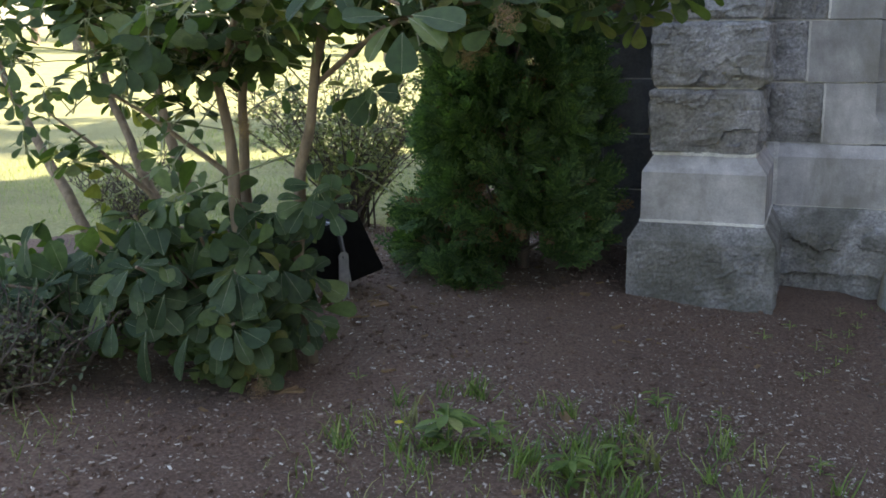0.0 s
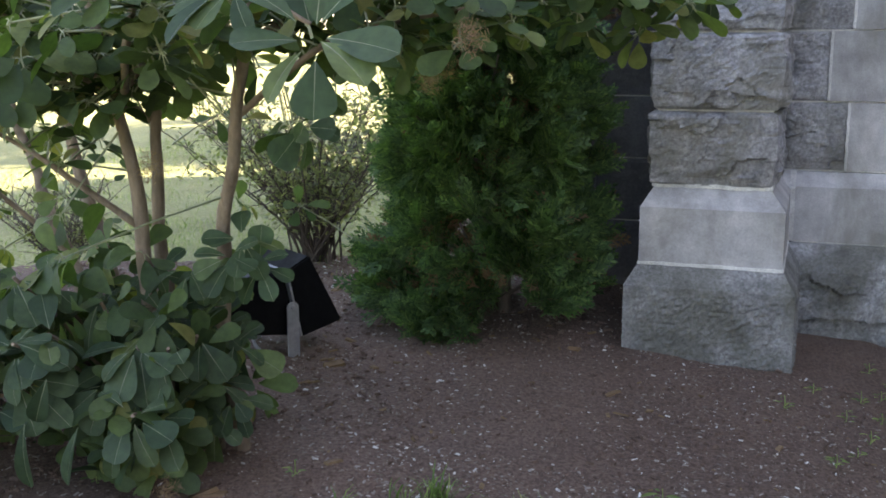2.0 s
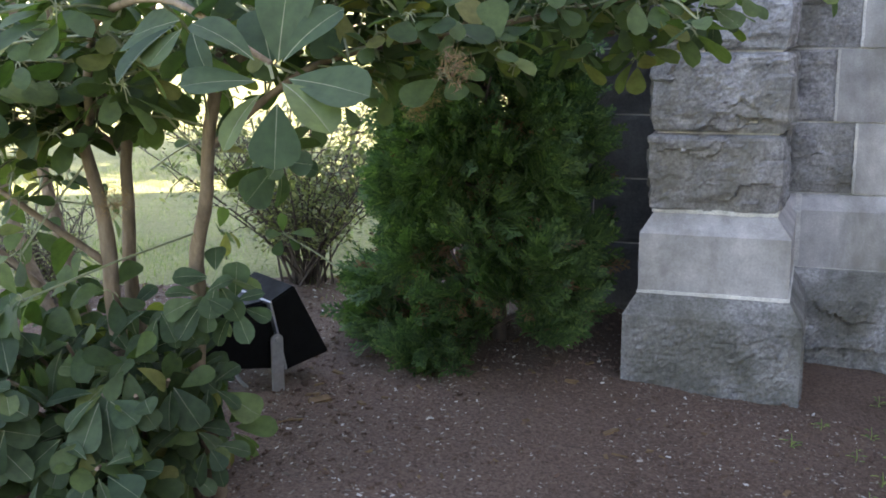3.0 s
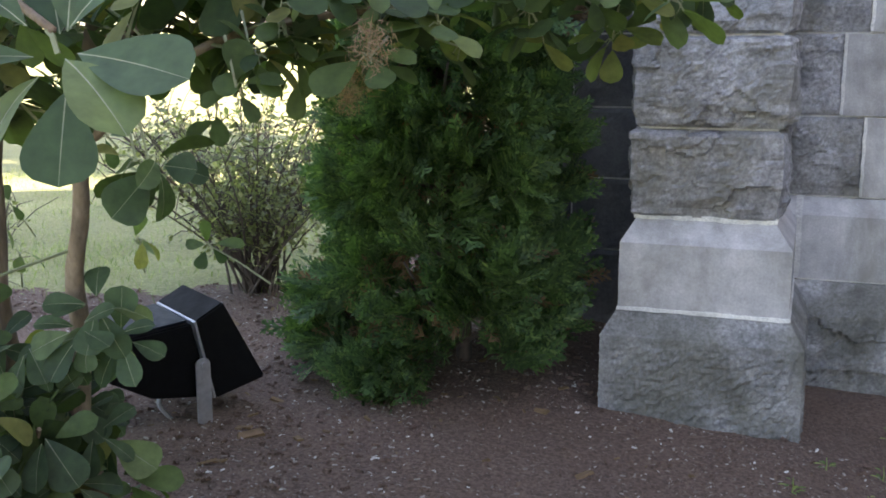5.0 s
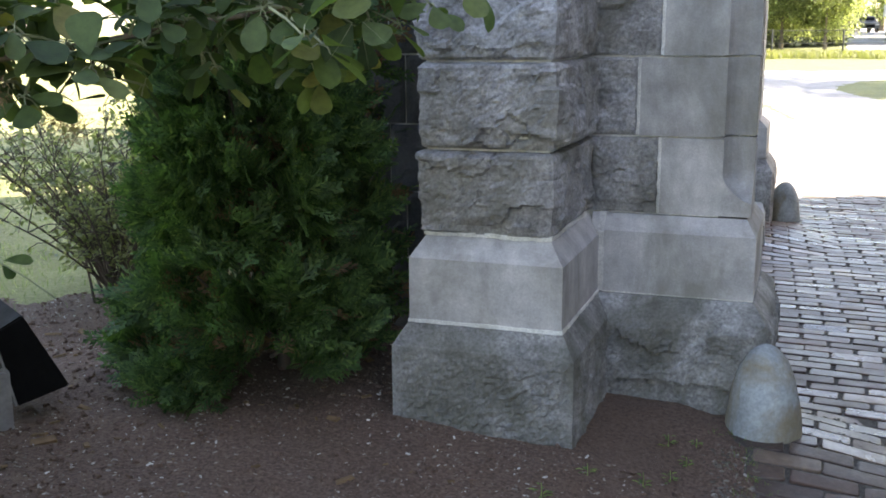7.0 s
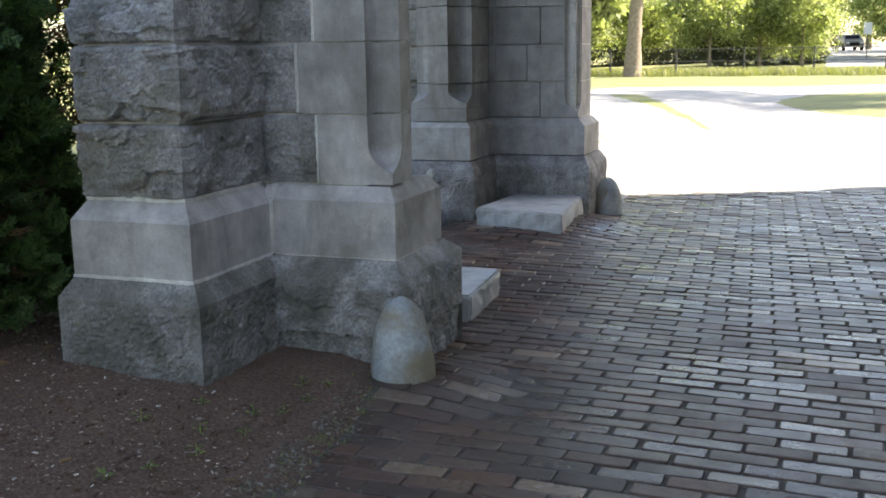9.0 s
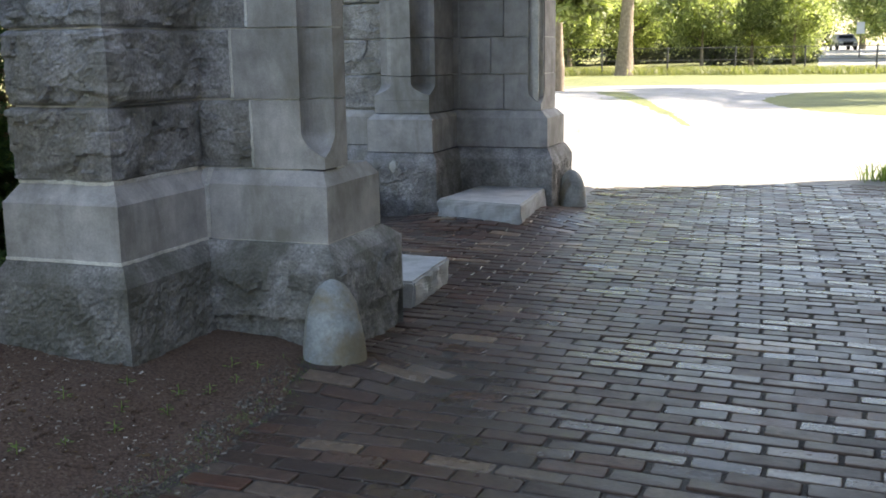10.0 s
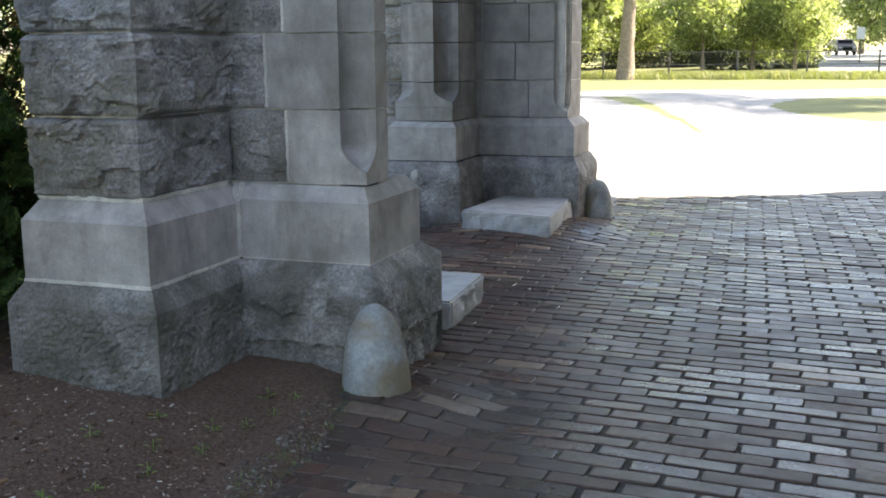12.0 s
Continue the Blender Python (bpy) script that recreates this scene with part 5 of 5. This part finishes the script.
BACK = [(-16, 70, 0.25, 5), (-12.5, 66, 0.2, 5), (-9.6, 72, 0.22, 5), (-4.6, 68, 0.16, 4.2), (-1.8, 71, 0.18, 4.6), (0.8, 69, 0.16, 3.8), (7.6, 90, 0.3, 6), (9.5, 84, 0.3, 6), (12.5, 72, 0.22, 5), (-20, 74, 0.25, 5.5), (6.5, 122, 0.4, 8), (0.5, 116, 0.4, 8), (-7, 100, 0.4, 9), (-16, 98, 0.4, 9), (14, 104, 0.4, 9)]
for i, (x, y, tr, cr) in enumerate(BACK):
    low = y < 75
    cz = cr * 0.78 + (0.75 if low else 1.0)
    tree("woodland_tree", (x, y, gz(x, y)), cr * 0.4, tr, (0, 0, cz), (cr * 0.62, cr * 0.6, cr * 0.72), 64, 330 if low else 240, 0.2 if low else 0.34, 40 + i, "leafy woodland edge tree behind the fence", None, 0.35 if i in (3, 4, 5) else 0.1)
# bushes added to fill gaps under the crowns, coloured dark as shade
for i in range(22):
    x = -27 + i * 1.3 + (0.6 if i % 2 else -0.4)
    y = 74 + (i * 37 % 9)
    tree("undergrowth_bush", (x, y, gz(x, y)), 0.8, 0.08, (0, 0, 1.9 + (i % 3) * 0.5), (2.1, 1.6, 2.2 + (i % 3) * 0.4), 52, 170, 0.24, 90 + i, "undergrowth bush below the woodland trees, shade put into its leaf colour", M_UNDER)
LEFT = [(-38, 62, 0.4, 7), (-30, 76, 0.4, 8), (-48, 58, 0.35, 7), (-62, 70, 0.4, 9), (-24, 58, 0.3, 6), (-52, 82, 0.4, 9), (-75, 60, 0.4, 9), (-20, 46, 0.28, 5)]
for i, (x, y, tr, cr) in enumerate(LEFT):
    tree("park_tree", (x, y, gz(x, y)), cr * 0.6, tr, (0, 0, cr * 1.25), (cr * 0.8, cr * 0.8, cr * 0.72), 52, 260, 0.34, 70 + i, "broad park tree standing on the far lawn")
fence = thing("fence", "low dark wire fence with slim posts along the lawn", "fence", (0, 0, 0))
def fence_y(x):
    return 57.5 + 0.10 * x
fx = [-15.4 + 3.4 * i for i in range(9)]
for x in fx:
    z = gz(x, fence_y(x))
    v, f = tube([(x, fence_y(x), z - 0.2), (x, fence_y(x), z + 1.45)], [0.05, 0.045], 7)
    mesh_ob("post", v, f, M_IRON, fence)
for h in (0.08, 0.75, 1.38):
    pts = [(x, fence_y(x), gz(x, fence_y(x)) + h) for x in fx]
    v, f = tube(pts, [0.018] * len(pts), 5)
    mesh_ob("rail", v, f, M_IRON, fence)
wv, wf = [], []
L = fx[-1] - fx[0]
for i in range(int(L / 0.16)):
    for sg in (-1, 1):
        x = fx[0] + i * 0.16
        x2 = x + sg * 1.3
        if not fx[0] <= x2 <= fx[-1]:
            continue
        k = len(wv)
        wv += [(x - 0.005, fence_y(x), gz(x, 57) + 0.08), (x + 0.005, fence_y(x), gz(x, 57) + 0.08), (x2 + 0.005, fence_y(x2) + 0.01, gz(x2, 57) + 1.38), (x2 - 0.005, fence_y(x2) + 0.01, gz(x2, 57) + 1.38)]
        wf.append((k, k + 1, k + 2, k + 3))
mesh_ob("wire_mesh", wv, wf, M_IRON, fence)["kind"] = "stuff"
# tall weeds along the fence
rw = random.Random(31)
grass("tall_grass", [(rw.uniform(-15, 13), 57 + rw.uniform(-0.8, 4.0), 0.6) for _ in range(150)], 70, 0.42, M_HAY, "tall unmown grass along the fence", 32)
grass("drive_weeds", [(2.95 + 0.1 * i, 12.55 + 0.1 * (i % 3), 0.09) for i in range(7)], 130, 0.2, M_GRASS, "green weed tuft at the end of the bricks", 33)
grass("drive_weeds", [(-1.0, 16.2, 0.1), (-0.8, 15.4, 0.08), (-0.5, 21.0, 0.2), (-1.2, 23.0, 0.25), (-2.0, 25.5, 0.3)], 60, 0.08, M_GRASS, "thin weeds in the pale gravel", 34)


def car(at, yaw):
    t = thing("parked_car", "pale silver car parked far off on the road", "car", at)
    t.rotation_euler = (0, 0, yaw)
    bm = bmesh.new()
    prof = [(-2.1, 0.35), (-2.15, 0.8), (-1.3, 0.95), (-0.6, 1.45), (0.9, 1.48), (1.7, 1.0), (2.1, 0.9), (2.15, 0.35)]
    a = [bm.verts.new((-0.86 + (0.12 if z > 1.2 else 0), y, z)) for y, z in prof]
    b = [bm.verts.new((0.86 - (0.12 if z > 1.2 else 0), y, z)) for y, z in prof]
    bm.faces.new(a)
    bm.faces.new(b)
    for k in range(len(prof)):
        bm.faces.new((a[k], a[(k + 1) % len(prof)], b[(k + 1) % len(prof)], b[k]))
    bmesh.ops.bevel(bm, geom=bm.edges[:], offset=0.06, segments=2, affect="EDGES")
    part("body", bm, M_SILVER, t)
    part("windscreen", box_bm(-0.62, 0.62, -1.12, -0.98, 1.0, 1.36, 0.02), M_GLASS, t, "dark windscreen")
    for x in (-0.62, 0.62):
        part("headlight", box_bm(x - 0.16, x + 0.16, -2.2, -2.1, 0.62, 0.78, 0.02), M_STEEL, t)
    part("grille", box_bm(-0.42, 0.42, -2.2, -2.1, 0.45, 0.7, 0.02), M_BLACK, t)
    for x in (-0.8, 0.8):
        for y in (-1.35, 1.35):
            bm = bmesh.new()
            bmesh.ops.create_cone(bm, cap_ends=True, segments=18, radius1=0.33, radius2=0.33, depth=0.2)
            bmesh.ops.rotate(bm, matrix=Matrix.Rotation(math.pi / 2, 3, "Y"), verts=bm.verts)
            bmesh.ops.translate(bm, vec=(x, y, 0.33), verts=bm.verts)
            part("wheel", bm, M_BLACK, t)


car((4.25, 106.0, gz(4.25, 106.0)), 0.2)
sign = thing("road_sign", "small white sign on a thin post beside the road", "sign", (5.0, 84.0, gz(5.0, 84)))
v, f = tube([(0, 0, -0.1), (0, 0, 2.6)], [0.035, 0.035], 6)
mesh_ob("post", v, f, M_IRON, sign)
part("panel", box_bm(-0.28, 0.28, -0.05, -0.02, 1.75, 2.6, 0.01), M_WHITE, sign)

# ---- brick paving ----
pavement = thing("pavement", "dark worn brick paving laid in running bond", "paving", kind="structure")
BL, BW = 0.25, 0.0993
HX, HY = 0.1195, 0.0445


def brick_mesh(name, seed, mat):
    """A worn brick laid on edge: upright sides, rounded shoulders, slightly crowned top at z = 0."""
    rings = [(-0.06, 0.0), (-0.0045, 0.0), (-0.001, 0.0018), (0.0, 0.006)]
    verts, faces = [], []
    for z, inset in rings:
        hx, hy, c = HX - inset, HY - inset, 0.007 + 0.004 * noise.noise(Vector((seed, 2.0, 0)))
        for sx, sy, k in ((-1, -1, 0), (-1, -1, 1), (1, -1, 1), (1, -1, 0), (1, 1, 0), (1, 1, 1), (-1, 1, 1), (-1, 1, 0)):
            x, y = sx * (hx - c * k), sy * (hy - c * (1 - k))
            w = Vector((x * 9 + seed * 7, y * 14, seed))
            verts.append((x + 0.004 * noise.noise(w), y + 0.003 * noise.noise(w + Vector((9, 0, 0))), z + 0.0025 * noise.noise(w + Vector((0, 9, 0)))))
    for l in range(3):
        for i in range(8):
            a, b = l * 8 + i, l * 8 + (i + 1) % 8
            faces.append((a, b, b + 8, a + 8))
    faces.append(tuple(range(24, 32)))
    me = bpy.data.meshes.new(name)
    me.from_pydata(verts, [], faces)
    me.materials.append(mat)
    me.update()
    return me


def course_y(v, x):
    """Where the course that crosses x = 1.8 at v runs at x."""
    flat = 0.6 * (1 - ease(4.6, 5.6, v)) * ease(0.0, 1.4, 1.4 - x)
    return v - 0.06 * (x - 1.8) * (1 - flat)


b_me = [brick_mesh("brick", k * 1.3, M_BRICK) for k in range(8)]
rb = random.Random(2)
rest = [([], []) for _ in range(8)]
for row in range(-78, 84):
    v0 = 5.46 + row * BW
    for col in range(-13, 10):
        u = 2.035 + (col + 0.5 * (row % 2)) * BL
        x = u - 0.054 * (v0 - 5.4) + 0.008 * noise.noise(Vector((row * 0.7, 1, 1)))
        y = course_y(v0, x)
        if y < -2.2 or y > pave_end(x) - 0.03 or x > 3.5:
            continue
        x_start = pave_edge(y) if not 5.9 < y < 10.5 else (-0.95 if y < 9.9 else 0.16)
        if x - BL / 2 < x_start - 0.08:
            continue
        sag = heave(x, y) + 0.003 * noise.noise(Vector((x * 1.1, y * 1.1, 3))) + rb.gauss(0.001, 0.0016)
        yaw = math.atan((course_y(v0, x + 0.1) - course_y(v0, x - 0.1)) / 0.2)
        tilt = Euler((rb.gauss(0, 0.026) + (heave(x, y + 0.05) - heave(x, y - 0.05)) * 10, rb.gauss(0, 0.009) - (heave(x + 0.05, y) - heave(x - 0.05, y)) * 10, yaw + rb.gauss(0, 0.012)))
        m = Matrix.LocRotScale((x + rb.gauss(0, 0.003), y + 0.010 * noise.noise(Vector((x * 0.8, y * 0.5, 8))) + rb.gauss(0, 0.002), sag), tilt, (rb.uniform(0.96, 1.02), rb.uniform(0.9, 1.06), 1))
        k = rb.randrange(8)
        if 3.9 <= y <= 6.3 and 0.15 <= x <= 2.75:
            ob = new("brick", b_me[k])
            ob.parent = pavement
            ob.matrix_basis = m
        else:
            rest[k][0].append(np.array(m.to_3x3()))
            rest[k][1].append(tuple(m.translation))
for k in range(8):
    tv = np.array([tuple(v.co) for v in b_me[k].vertices])
    tf = [tuple(p.vertices) for p in b_me[k].polygons]
    ob = scatter("bricks", (tv, tf), rest[k][0], rest[k][1], M_BRICKS, pavement, "further worn paving bricks", True)
    ob["kind"] = "stuff"
